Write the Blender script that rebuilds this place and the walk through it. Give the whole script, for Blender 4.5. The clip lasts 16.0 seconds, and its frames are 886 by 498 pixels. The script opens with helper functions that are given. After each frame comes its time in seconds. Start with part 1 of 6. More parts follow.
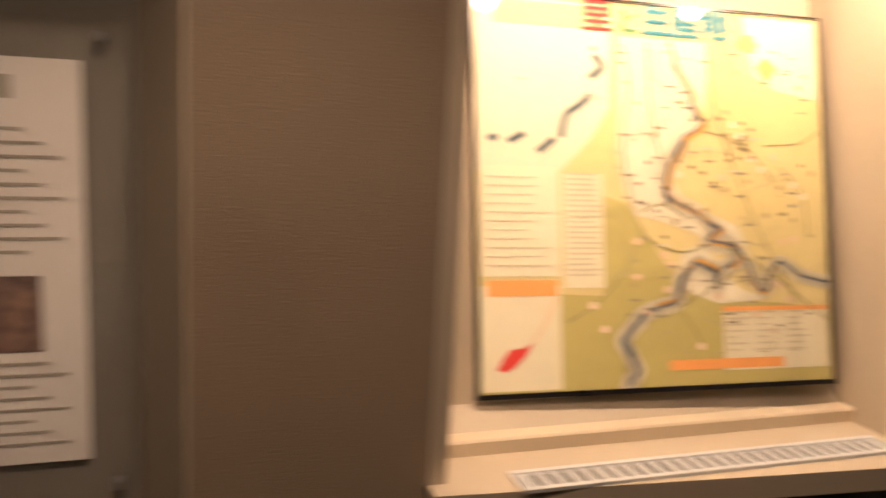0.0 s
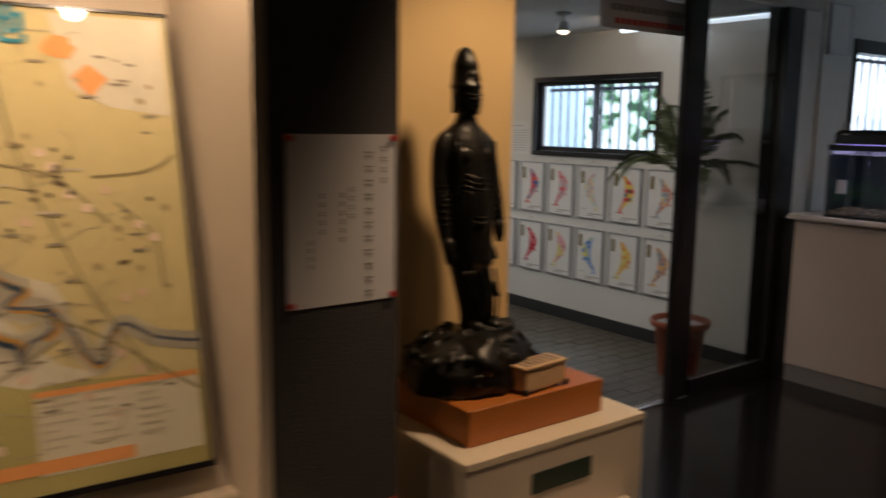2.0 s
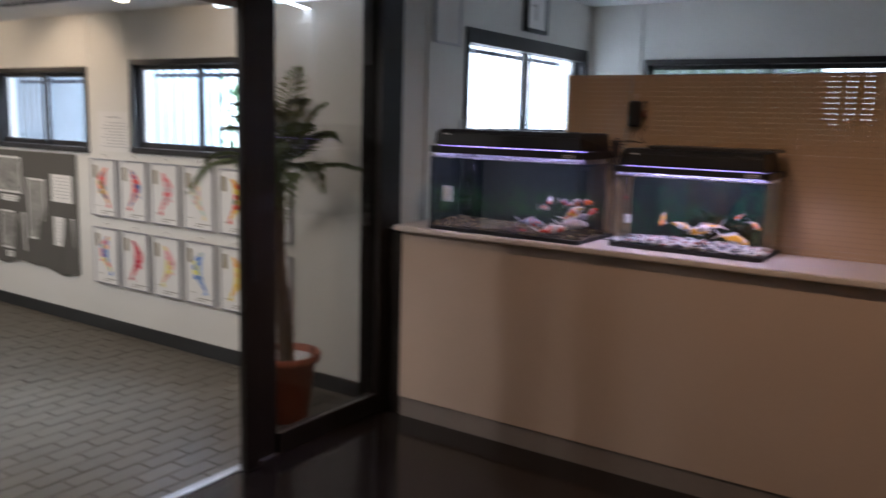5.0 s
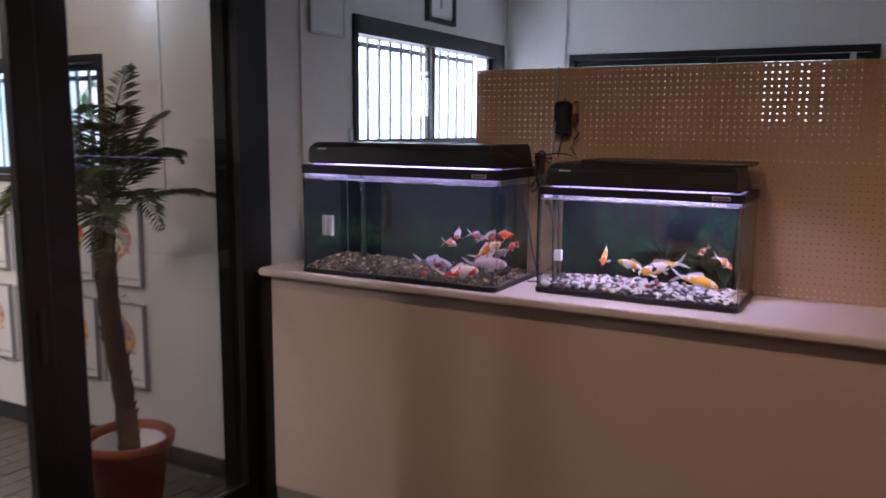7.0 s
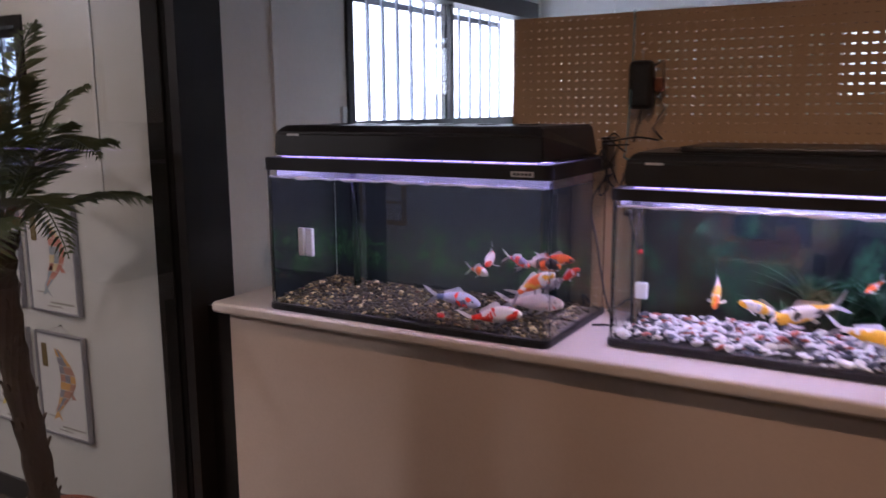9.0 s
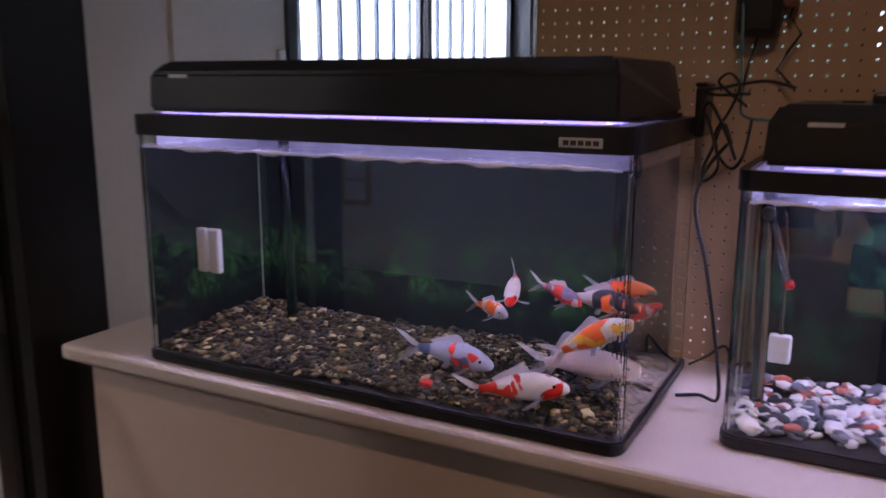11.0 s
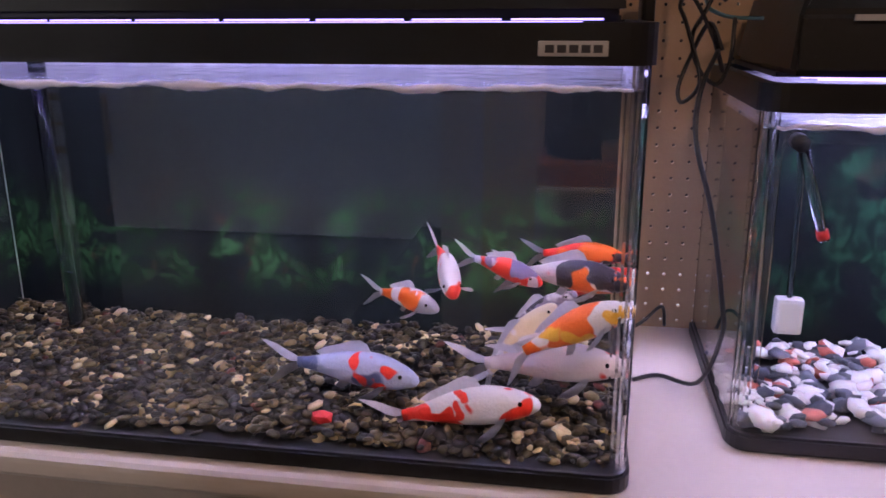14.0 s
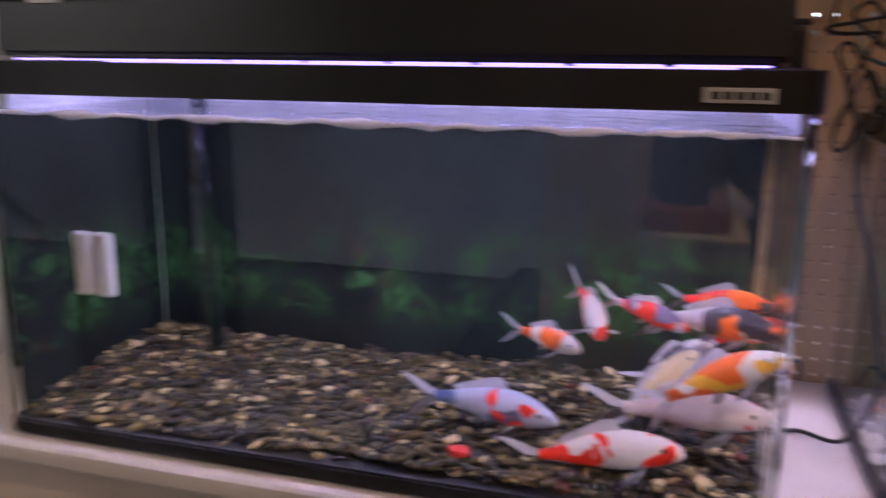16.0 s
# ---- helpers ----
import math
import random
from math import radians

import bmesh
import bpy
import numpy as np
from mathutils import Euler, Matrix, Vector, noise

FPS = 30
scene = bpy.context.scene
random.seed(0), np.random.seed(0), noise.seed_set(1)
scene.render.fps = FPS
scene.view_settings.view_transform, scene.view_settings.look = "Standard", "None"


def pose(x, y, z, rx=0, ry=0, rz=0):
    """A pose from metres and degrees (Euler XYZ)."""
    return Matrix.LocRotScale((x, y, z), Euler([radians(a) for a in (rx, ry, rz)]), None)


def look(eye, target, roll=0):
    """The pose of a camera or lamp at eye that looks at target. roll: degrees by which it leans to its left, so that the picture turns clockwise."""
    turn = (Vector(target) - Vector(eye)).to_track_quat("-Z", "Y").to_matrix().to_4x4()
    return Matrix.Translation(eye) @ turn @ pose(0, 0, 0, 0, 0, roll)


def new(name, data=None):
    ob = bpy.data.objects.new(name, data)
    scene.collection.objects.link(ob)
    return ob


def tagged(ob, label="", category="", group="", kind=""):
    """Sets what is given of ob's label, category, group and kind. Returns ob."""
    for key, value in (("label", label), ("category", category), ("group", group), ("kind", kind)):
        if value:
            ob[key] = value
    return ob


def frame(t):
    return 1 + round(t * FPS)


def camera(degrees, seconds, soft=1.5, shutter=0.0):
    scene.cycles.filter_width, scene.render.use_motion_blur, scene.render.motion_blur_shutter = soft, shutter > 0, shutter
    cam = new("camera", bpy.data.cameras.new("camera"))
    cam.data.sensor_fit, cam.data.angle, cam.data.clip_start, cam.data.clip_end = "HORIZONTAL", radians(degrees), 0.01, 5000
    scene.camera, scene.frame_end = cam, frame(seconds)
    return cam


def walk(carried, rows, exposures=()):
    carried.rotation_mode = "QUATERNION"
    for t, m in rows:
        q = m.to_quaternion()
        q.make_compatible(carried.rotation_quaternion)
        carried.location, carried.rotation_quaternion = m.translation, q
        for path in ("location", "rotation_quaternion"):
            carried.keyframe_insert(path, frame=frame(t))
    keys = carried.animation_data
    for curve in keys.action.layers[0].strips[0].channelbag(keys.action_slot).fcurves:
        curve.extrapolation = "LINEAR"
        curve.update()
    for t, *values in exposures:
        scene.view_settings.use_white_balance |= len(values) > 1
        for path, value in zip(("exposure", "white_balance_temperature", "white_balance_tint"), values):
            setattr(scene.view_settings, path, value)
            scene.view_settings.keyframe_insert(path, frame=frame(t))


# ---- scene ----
cam = camera(57.1, 16.0, soft=1.6, shutter=0.8)
PATH = [
    (0, (2.246, 3.038, 1.362), (2.874, 4.904, 1.006), 3.0),
    (0.5, (2.533, 3.063, 1.359), (3.334, 4.861, 1.005), 2.9),
    (1, (2.823, 3.074, 1.431), (3.64, 4.868, 1.091), 0.7),
    (1.5, (3.027, 3.045, 1.397), (4.069, 4.727, 1.094), -1.3),
    (2, (3.265, 3.052, 1.407), (4.446, 4.641, 1.102), 0.8),
    (2.5, (3.481, 3.064, 1.411), (4.804, 4.527, 1.076), 1.8),
    (3, (3.65, 3.125, 1.401), (5.15, 4.405, 1.066), 3.2),
    (3.5, (3.825, 3.2, 1.411), (5.366, 4.441, 1.118), 1.8),
    (4, (3.945, 3.235, 1.428), (5.451, 4.507, 1.092), -0.3),
    (4.5, (4.173, 3.213, 1.445), (5.727, 4.44, 1.158), 0.4),
    (5, (4.4, 3.182, 1.442), (6.044, 4.277, 1.129), 1.6),
    (5.2, (4.46, 3.178, 1.462), (6.14, 4.213, 1.142), 2.1),
    (7.3, (5.345, 3.591, 1.456), (6.754, 4.33, 1.235), 0.0),
    (7.5, (5.426, 3.642, 1.454), (6.848, 4.36, 1.255), -0.7),
    (8, (5.593, 3.756, 1.455), (7.029, 4.43, 1.204), -1.4),
    (8.5, (5.779, 3.846, 1.454), (7.197, 4.56, 1.213), -1.5),
    (9, (5.969, 3.936, 1.441), (7.337, 4.731, 1.168), -0.4),
    (9.2, (6.039, 3.977, 1.437), (7.406, 4.775, 1.168), 0.6),
    (11.3, (6.698, 4.398, 1.362), (8.103, 5.096, 1.019), -0.3),
    (11.5, (6.745, 4.433, 1.357), (8.177, 5.073, 1.014), -0.6),
    (12, (6.79, 4.531, 1.349), (8.277, 5.008, 0.974), -1.7),
    (12.5, (6.816, 4.578, 1.342), (8.327, 4.948, 0.94), -0.8),
    (13, (6.843, 4.572, 1.334), (8.358, 4.898, 0.912), -1.0),
    (13.5, (6.861, 4.588, 1.335), (8.384, 4.866, 0.907), -0.7),
    (14, (6.876, 4.622, 1.331), (8.397, 4.883, 0.888), -0.2),
    (14.5, (6.884, 4.633, 1.333), (8.413, 4.864, 0.897), 0.1),
    (15, (6.886, 4.639, 1.337), (8.419, 4.872, 0.917), 0.2),
    (15.5, (6.881, 4.648, 1.335), (8.416, 4.897, 0.934), 0.6),
    (16, (6.854, 4.67, 1.333), (8.356, 5.105, 0.964), 0.5),
]
walk(cam, [(t, look(eye, target, roll)) for t, eye, target, roll in PATH],
     [(0, 0.5, 5850, 12), (0.8, -0.15, 5900, 12), (1.0, -0.40, 5850, 11), (1.5, -1.0, 5750, 9), (2.5, -0.95, 5700, 9), (3.0, -0.5, 5600, 10), (3.5, -0.4, 5700, 11), (5.0, -0.1, 5700, 13),
      (8.0, 0.02, 5700, 25), (9.2, 0.0, 5700, 25), (11.5, -0.45, 5700, 24), (12.0, -0.4, 5700, 25), (13.0, -0.05, 5650, 23), (16.0, 0.18, 5750, 19)])

# ---- world and light ----
world = bpy.data.worlds.new("sky")
scene.world = world
world.use_nodes = True
wn = world.node_tree
sky = wn.nodes.new("ShaderNodeTexSky")
sky.sky_type, sky.sun_disc = 'NISHITA', False
sky.sun_elevation, sky.sun_rotation = radians(52), radians(278)
wn.nodes["Background"].inputs["Strength"].default_value = 0.12
wn.links.new(sky.outputs[0], wn.nodes["Background"].inputs["Color"])
scene.view_settings.exposure = 0.0


def lamp(name, kind, m, power, colour, label="", **kw):
    d = bpy.data.lights.new(name, kind)
    d.energy, d.color = power, colour
    for k, v in kw.items():
        if k == "size": d.size = v
        elif k == "size_y": d.shape, d.size_y = 'RECTANGLE', v
        elif k == "spot": d.spot_size, d.spot_blend = radians(v), 0.6
        elif k == "soft": d.shadow_soft_size = v
        elif k == "angle": d.angle = radians(v)
    ob = new(name, d)
    ob.matrix_world = m
    return ob


WARM, COOL, DAY = (1.0, 0.64, 0.37), (0.86, 0.93, 1.0), (0.80, 0.90, 1.0)
lamp("sun", 'SUN', look((-2, 6.5, 14), (9, 8.0, 0)), 3.0, (1.0, 0.95, 0.88), angle=0.5)
# skylight falling in through the windows from above and outside
lamp("skylight", 'AREA', look((8.75, 7.29, 2.75), (6.9, 7.29, 0.6)), 130, DAY, size=1.5, size_y=0.9)
lamp("skylight", 'AREA', look((8.75, 9.0, 2.75), (6.9, 9.0, 0.6)), 120, DAY, size=1.5, size_y=0.9)
lamp("skylight", 'AREA', look((9.0, 6.8, 2.95), (8.9, 4.6, 0.9)), 1000, DAY, size=2.0, size_y=0.9)
lamp("skylight", 'AREA', look((10.95, 4.4, 2.85), (8.8, 4.4, 0.9)), 600, DAY, size=2.0, size_y=0.9)
# lamps over the map, over the statue and on the ceilings
lamp("map_spot", 'SPOT', look((3.06, 4.475, 1.885), (3.06, 4.80, 1.25)), 21, WARM, spot=150, soft=0.03)
lamp("map_spot", 'SPOT', look((3.72, 4.475, 1.885), (3.68, 4.80, 1.25)), 17, WARM, spot=150, soft=0.03)
lamp("statue_spot", 'SPOT', look((4.78, 4.0, 2.42), (4.62, 4.74, 1.0)), 150, WARM, spot=58, soft=0.09)
for hx, hy, watts in ((2.3, 3.4, 50), (6.4, 2.2, 60), (6.4, 4.2, 37)):
    lamp("hall_downlight", 'SPOT', look((hx, hy, 2.47), (hx, hy + 0.01, 0)), watts, (1.0, 0.64, 0.38), spot=152 if hx > 3 else 124, soft=0.05)
for gx, gy in ((5.7, 6.8), (5.7, 8.2), (5.7, 9.5)):
    lamp("gallery_downlight", 'SPOT', look((gx, gy, 2.05), (gx + 0.3, gy, 0)), 68, (1.0, 0.90, 0.76), spot=160, soft=0.06)
for gx, gy in ((7.15, 8.51), (6.86, 6.70), (6.95, 9.65)):
    lamp("gallery_spot", 'SPOT', look((gx, gy, 1.945), (7.6, gy, 1.6)), 19, (1.0, 0.72, 0.45), spot=120, soft=0.03)
lamp("batten_light", 'AREA', look((7.62, 6.35, 2.03), (7.4, 6.35, 0)), 2, COOL, size=0.06, size_y=1.1)
lamp("tank_led", 'AREA', look((7.629, 4.957, 1.323), (7.645, 4.957, 0.94)), 10.5, (0.79, 0.70, 1.0), size=0.64, size_y=0.04)
lamp("tank_led", 'AREA', look((7.709, 4.170, 1.269), (7.725, 4.170, 0.94)), 3.7, (0.74, 0.66, 1.0), size=0.48, size_y=0.04)

# ---- materials ----


def mat(name, base, rough=0.6, metal=0.0, vary=0.12, scale=6.0, grain=60.0, bump=0.15, spec=0.5, second=None):
    """A plain surface with two scales of variation: slow blotches and a fine grain with relief."""
    m = bpy.data.materials.new(name)
    m.use_nodes = True
    nt = m.node_tree
    b = nt.nodes["Principled BSDF"]
    tc = nt.nodes.new("ShaderNodeTexCoord")
    n1, n2 = nt.nodes.new("ShaderNodeTexNoise"), nt.nodes.new("ShaderNodeTexNoise")
    n1.inputs["Scale"].default_value, n2.inputs["Scale"].default_value = scale, grain
    n1.inputs["Detail"].default_value, n2.inputs["Detail"].default_value = 4, 3
    for n in (n1, n2):
        nt.links.new(tc.outputs["Object"], n.inputs["Vector"])
    ramp = nt.nodes.new("ShaderNodeMix")
    ramp.data_type = 'RGBA'
    lo = [c * (1 - vary) for c in base] if second is None else second
    hi = [min(1, c * (1 + vary)) for c in base]
    ramp.inputs[6].default_value, ramp.inputs[7].default_value = (*lo, 1), (*hi, 1)
    nt.links.new(n1.outputs[0], ramp.inputs[0])
    mul = nt.nodes.new("ShaderNodeMix")
    mul.data_type, mul.blend_type = 'RGBA', 'MULTIPLY'
    mul.inputs[0].default_value = min(1.0, vary * 1.5)
    nt.links.new(ramp.outputs[2], mul.inputs[6])
    nt.links.new(n2.outputs[0], mul.inputs[7])
    nt.links.new(mul.outputs[2], b.inputs["Base Color"])
    rr = nt.nodes.new("ShaderNodeMapRange")
    rr.inputs[3].default_value, rr.inputs[4].default_value = max(0.02, rough - 0.08), min(1, rough + 0.08)
    nt.links.new(n1.outputs[0], rr.inputs[0])
    nt.links.new(rr.outputs[0], b.inputs["Roughness"])
    b.inputs["Metallic"].default_value = metal
    b.inputs["Specular IOR Level"].default_value = spec
    if bump:
        bp = nt.nodes.new("ShaderNodeBump")
        bp.inputs["Strength"].default_value, bp.inputs["Distance"].default_value = bump, 0.004
        nt.links.new(n2.outputs[0], bp.inputs["Height"])
        nt.links.new(bp.outputs[0], b.inputs["Normal"])
    return m


def glow(name, colour, strength):
    m = bpy.data.materials.new(name)
    m.use_nodes = True
    b = m.node_tree.nodes["Principled BSDF"]
    b.inputs["Base Color"].default_value = (*colour, 1)
    b.inputs["Emission Color"].default_value = (*colour, 1)
    b.inputs["Emission Strength"].default_value = strength
    return m


def glass(name, colour=(1, 1, 1), ior=1.45, rough=0.0):
    m = bpy.data.materials.new(name)
    m.use_nodes = True
    b = m.node_tree.nodes["Principled BSDF"]
    b.inputs["Base Color"].default_value = (*colour, 1)
    b.inputs["Transmission Weight"].default_value, b.inputs["IOR"].default_value = 1.0, ior
    b.inputs["Roughness"].default_value = rough
    return m


M_CLOTH = mat("brown wall cloth", (0.42, 0.335, 0.25), 0.85, vary=0.15, scale=3, grain=220, bump=0.5)
M_TRIM = mat("cream laminate", (0.62, 0.54, 0.42), 0.5, vary=0.06, scale=2, grain=90, bump=0.05)
M_PILLAR = mat("dark grey pillar cloth", (0.062, 0.058, 0.055), 0.8, vary=0.15, scale=4, grain=200, bump=0.4)
M_GOLD = mat("ochre wall cloth", (0.66, 0.47, 0.20), 0.8, vary=0.08, scale=3, grain=240, bump=0.3)
M_WHITE = mat("white wall panel", (0.74, 0.73, 0.69), 0.6, vary=0.05, scale=1.5, grain=70, bump=0.08)
M_CEIL = mat("ceiling board", (0.66, 0.66, 0.66), 0.8, vary=0.06, scale=3, grain=120, bump=0.2)
M_BASE = mat("dark skirting", (0.03, 0.032, 0.034), 0.5, vary=0.15)
M_HALLFLOOR = mat("polished dark floor", (0.014, 0.011, 0.010), 0.14, vary=0.25, scale=2, grain=40, bump=0.02, spec=0.3)
M_COUNTER = mat("counter front", (0.52, 0.41, 0.33), 0.65, vary=0.06, scale=2, grain=120, bump=0.1)
M_COUNTERTOP = mat("counter top laminate", (0.60, 0.53, 0.47), 0.38, vary=0.05, scale=2, grain=90, bump=0.03)
M_SKIRT = mat("grey brown skirting", (0.22, 0.19, 0.17), 0.6)
M_BRONZE = mat("dark bronze", (0.050, 0.045, 0.036), 0.34, metal=0.75, vary=0.4, scale=14, grain=90, bump=0.3, second=(0.02, 0.024, 0.02))
M_BLACKMETAL = mat("dark brown aluminium", (0.018, 0.014, 0.012), 0.35, metal=0.3, vary=0.15, bump=0.02)
M_BLACK = mat("black plastic", (0.012, 0.012, 0.013), 0.4, vary=0.2, grain=150, bump=0.06)
M_GLASS = glass("clear glass")
M_SMOKE = glass("smoked glass", (0.50, 0.50, 0.50))
M_PEG = mat("pegboard", (0.42, 0.29, 0.17), 0.7, vary=0.06, scale=3, grain=150, bump=0.1)
M_CHIP = mat("orange veneer", (0.46, 0.155, 0.022), 0.4, vary=0.18, scale=5, grain=120, bump=0.08)
M_PAPER = mat("paper", (0.78, 0.77, 0.75), 0.8, vary=0.03, bump=0.02)
M_INK = mat("dark ink", (0.05, 0.05, 0.06), 0.8, vary=0.1, bump=0)
M_ALU = mat("brushed aluminium", (0.62, 0.62, 0.64), 0.35, metal=0.9, vary=0.06, bump=0.03)
M_TERRA = mat("terracotta plastic", (0.36, 0.09, 0.04), 0.5, vary=0.12, scale=8, bump=0.08)
M_LED = glow("led strip", (0.50, 0.36, 1.0), 2.4)
M_TUBE = glow("fluorescent tube", (0.92, 0.97, 1.0), 3)
M_TILE = mat("grey brown floor tile", (0.15, 0.135, 0.11), 0.45, vary=0.18, scale=5, grain=60, bump=0.15)
M_GROUT = mat("grout", (0.105, 0.09, 0.07), 0.9)

# ---- helpers for meshes ----


def box(bm, x0, x1, y0, y1, z0, z1, bevel=0.0, segs=1):
    r = bmesh.ops.create_cube(bm, size=1.0, matrix=Matrix.LocRotScale(((x0 + x1) / 2, (y0 + y1) / 2, (z0 + z1) / 2), None, (x1 - x0, y1 - y0, z1 - z0)))
    if bevel:
        edges = {e for v in r["verts"] for e in v.link_edges}
        bmesh.ops.bevel(bm, geom=list(edges), offset=bevel, segments=segs, affect='EDGES', profile=0.6)
    return bm


def boxes(*rows, bevel=0.0, segs=1):
    bm = bmesh.new()
    for r in rows:
        box(bm, *r, bevel=bevel, segs=segs)
    return bm


def mesh_of(name, bm, material, smooth=False):
    me = bpy.data.meshes.new(name)
    bm.to_mesh(me)
    bm.free()
    for m in (material if isinstance(material, (list, tuple)) else [material]):
        me.materials.append(m)
    if smooth:
        for p in me.polygons:
            p.use_smooth = True
    return me


def origin_of(ob):
    p = Vector((0, 0, 0))
    while ob is not None:
        p += ob.location
        ob = ob.parent
    return p


def part(name, bm, material, parent, label="", smooth=False):
    """One mesh under a thing; the bmesh is given in world coordinates of the unturned thing."""
    bmesh.ops.translate(bm, verts=bm.verts, vec=-origin_of(parent))
    ob = new(name, mesh_of(name, bm, material, smooth))
    ob.parent = parent
    if label:
        ob["label"] = label
    return ob


def thing(name, at, label, category, group="", kind=""):
    ob = new(name)
    ob.location = at
    ob.empty_display_size = 0.05
    return tagged(ob, label, category, group, kind)


def solid(name, bm, material, label, category, kind="", group="", smooth=False):
    return tagged(new(name, mesh_of(name, bm, material, smooth)), label, category, group, kind)


def wall(name, x0, x1, y0, y1, z0, z1, material, label, holes=(), axis="y"):
    """A wall with rectangular holes through it; holes run along the given axis: (a0, a1, z0, z1)."""
    bm = bmesh.new()
    lo, hi = (y0, y1) if axis == "y" else (x0, x1)

    def put(a0, a1, c0, c1):
        if a1 - a0 > 1e-4 and c1 - c0 > 1e-4:
            box(bm, *((x0, x1, a0, a1) if axis == "y" else (a0, a1, y0, y1)), c0, c1)
    at = lo
    for a0, a1, c0, c1 in sorted(holes):
        put(at, a0, z0, z1)
        put(a0, a1, z0, c0)
        put(a0, a1, c1, z1)
        at = a1
    put(at, hi, z0, z1)
    return solid(name, bm, material, label, "wall", "structure")


def lathe(profile, n=24, at=(0, 0, 0)):
    bm = bmesh.new()
    rings = []
    for r, z in profile:
        rings.append([bm.verts.new((at[0] + r * math.cos(2 * math.pi * i / n), at[1] + r * math.sin(2 * math.pi * i / n), at[2] + z)) for i in range(n)])
    for a, b in zip(rings, rings[1:]):
        for i in range(n):
            bm.faces.new((a[i], a[(i + 1) % n], b[(i + 1) % n], b[i]))
    bm.faces.new(list(reversed(rings[0])))
    bm.faces.new(rings[-1])
    bmesh.ops.recalc_face_normals(bm, faces=bm.faces)
    return bm


def tube(points, radius, n=8, radii=None, bm=None):
    """A tube along points."""
    bm = bm or bmesh.new()
    pts = [Vector(p) for p in points]
    rings = []
    for i, p in enumerate(pts):
        d = (pts[min(i + 1, len(pts) - 1)] - pts[max(i - 1, 0)]).normalized()
        q = d.to_track_quat("Z", "Y").to_matrix()
        r = radii[i] if radii else radius
        rings.append([bm.verts.new(p + q @ Vector((r * math.cos(2 * math.pi * k / n), r * math.sin(2 * math.pi * k / n), 0))) for k in range(n)])
    for a, b in zip(rings, rings[1:]):
        for i in range(n):
            bm.faces.new((a[i], a[(i + 1) % n], b[(i + 1) % n], b[i]))
    bm.faces.new(list(reversed(rings[0])))
    bm.faces.new(rings[-1])
    return bm


# ---- the large structure ----
GF = -0.095      # gallery floor
HF = -0.012      # hall and office floor
YP = 5.63        # line of the glass partition
XP = 7.76        # gallery wall with the pictures
GC = 2.08        # gallery ceiling
HC = 2.50        # hall and office ceiling
solid("floor", boxes((-1.0, 7.62, -0.6, YP + 0.01, -0.3, HF)), M_HALLFLOOR, "dark polished stone hall floor", "floor", "structure")
solid("floor_gallery", boxes((3.0, XP + 0.1, YP + 0.01, 10.4, -0.3, GF - 0.004)), M_GROUT, "grey brown tiled gallery floor", "floor", "structure")
solid("floor_office", boxes((7.62, 10.0, -0.6, 5.70, -0.3, HF)), M_TILE, "grey office floor behind the counter", "floor", "structure")
W2 = (6.66, 7.91, 1.172, 1.772)
W1 = (8.39, 9.59, 1.15, 1.735)
wall("wall_pictures", XP, XP + 0.16, YP + 0.09, 10.2, -0.3, HC + 0.2, M_WHITE, "white panelled gallery wall with two windows", [W2, W1])
wall("wall_gallery_end", 3.0, XP + 0.16, 10.1, 10.25, -0.3, HC + 0.2, M_WHITE, "white gallery end wall", axis="x")
wall("wall_gallery_side", 2.9, 3.0, 5.2, 10.25, -0.3, HC + 0.2, M_WHITE, "white gallery side wall")
solid("ceiling_gallery", boxes((2.9, XP + 0.16, YP + 0.06, 10.25, GC, GC + 0.1)), M_CEIL, "grey white gallery ceiling", "ceiling", "structure")
XO = 9.85        # far office wall
YO = 5.62        # office window wall
OC = 2.25        # office ceiling
W3 = (8.225, 9.80, 1.33, 1.945)
W4 = (3.60, 5.21, 1.30, 1.88)
wall("wall_office_window", 7.64, 10.0, YO, 5.80, -0.2, HC + 0.2, M_WHITE, "white office wall with a barred window", [W3], axis="x")
wall("wall_office_far", XO, 10.0, -0.6, YO, -0.2, HC + 0.2, M_WHITE, "white far office wall with a wide window", [W4])
# Unseen dark sheet, added so that the lower pegboard holes look dark.
solid("dark_screen", boxes((XO - 0.04, XO - 0.002, -0.58, 5.61, HF, 1.27)), mat("dark screen brown", (0.035, 0.024, 0.017), 0.6, vary=0.25, scale=5, grain=50), "unseen dark sheet added to keep the pegboard holes dark", "panelling", "structure")
wall("wall_south", -1.1, 10.0, -0.75, -0.6, -0.2, HC + 0.2, M_CLOTH, "brown cloth wall closing the hall", axis="x")
wall("wall_west", -1.1, -1.0, -0.6, 5.2, -0.2, HC + 0.2, M_CLOTH, "brown cloth wall at the end of the hall")
solid("ceiling", boxes((-1.1, 10.0, -0.75, YP + 0.06, HC, HC + 0.1)), M_CEIL, "white hall ceiling", "ceiling", "structure")
solid("ceiling_office", boxes((7.66, XO - 0.001, -0.59, YO - 0.001, OC, OC + 0.06)), M_CEIL, "white office ceiling", "ceiling", "structure")
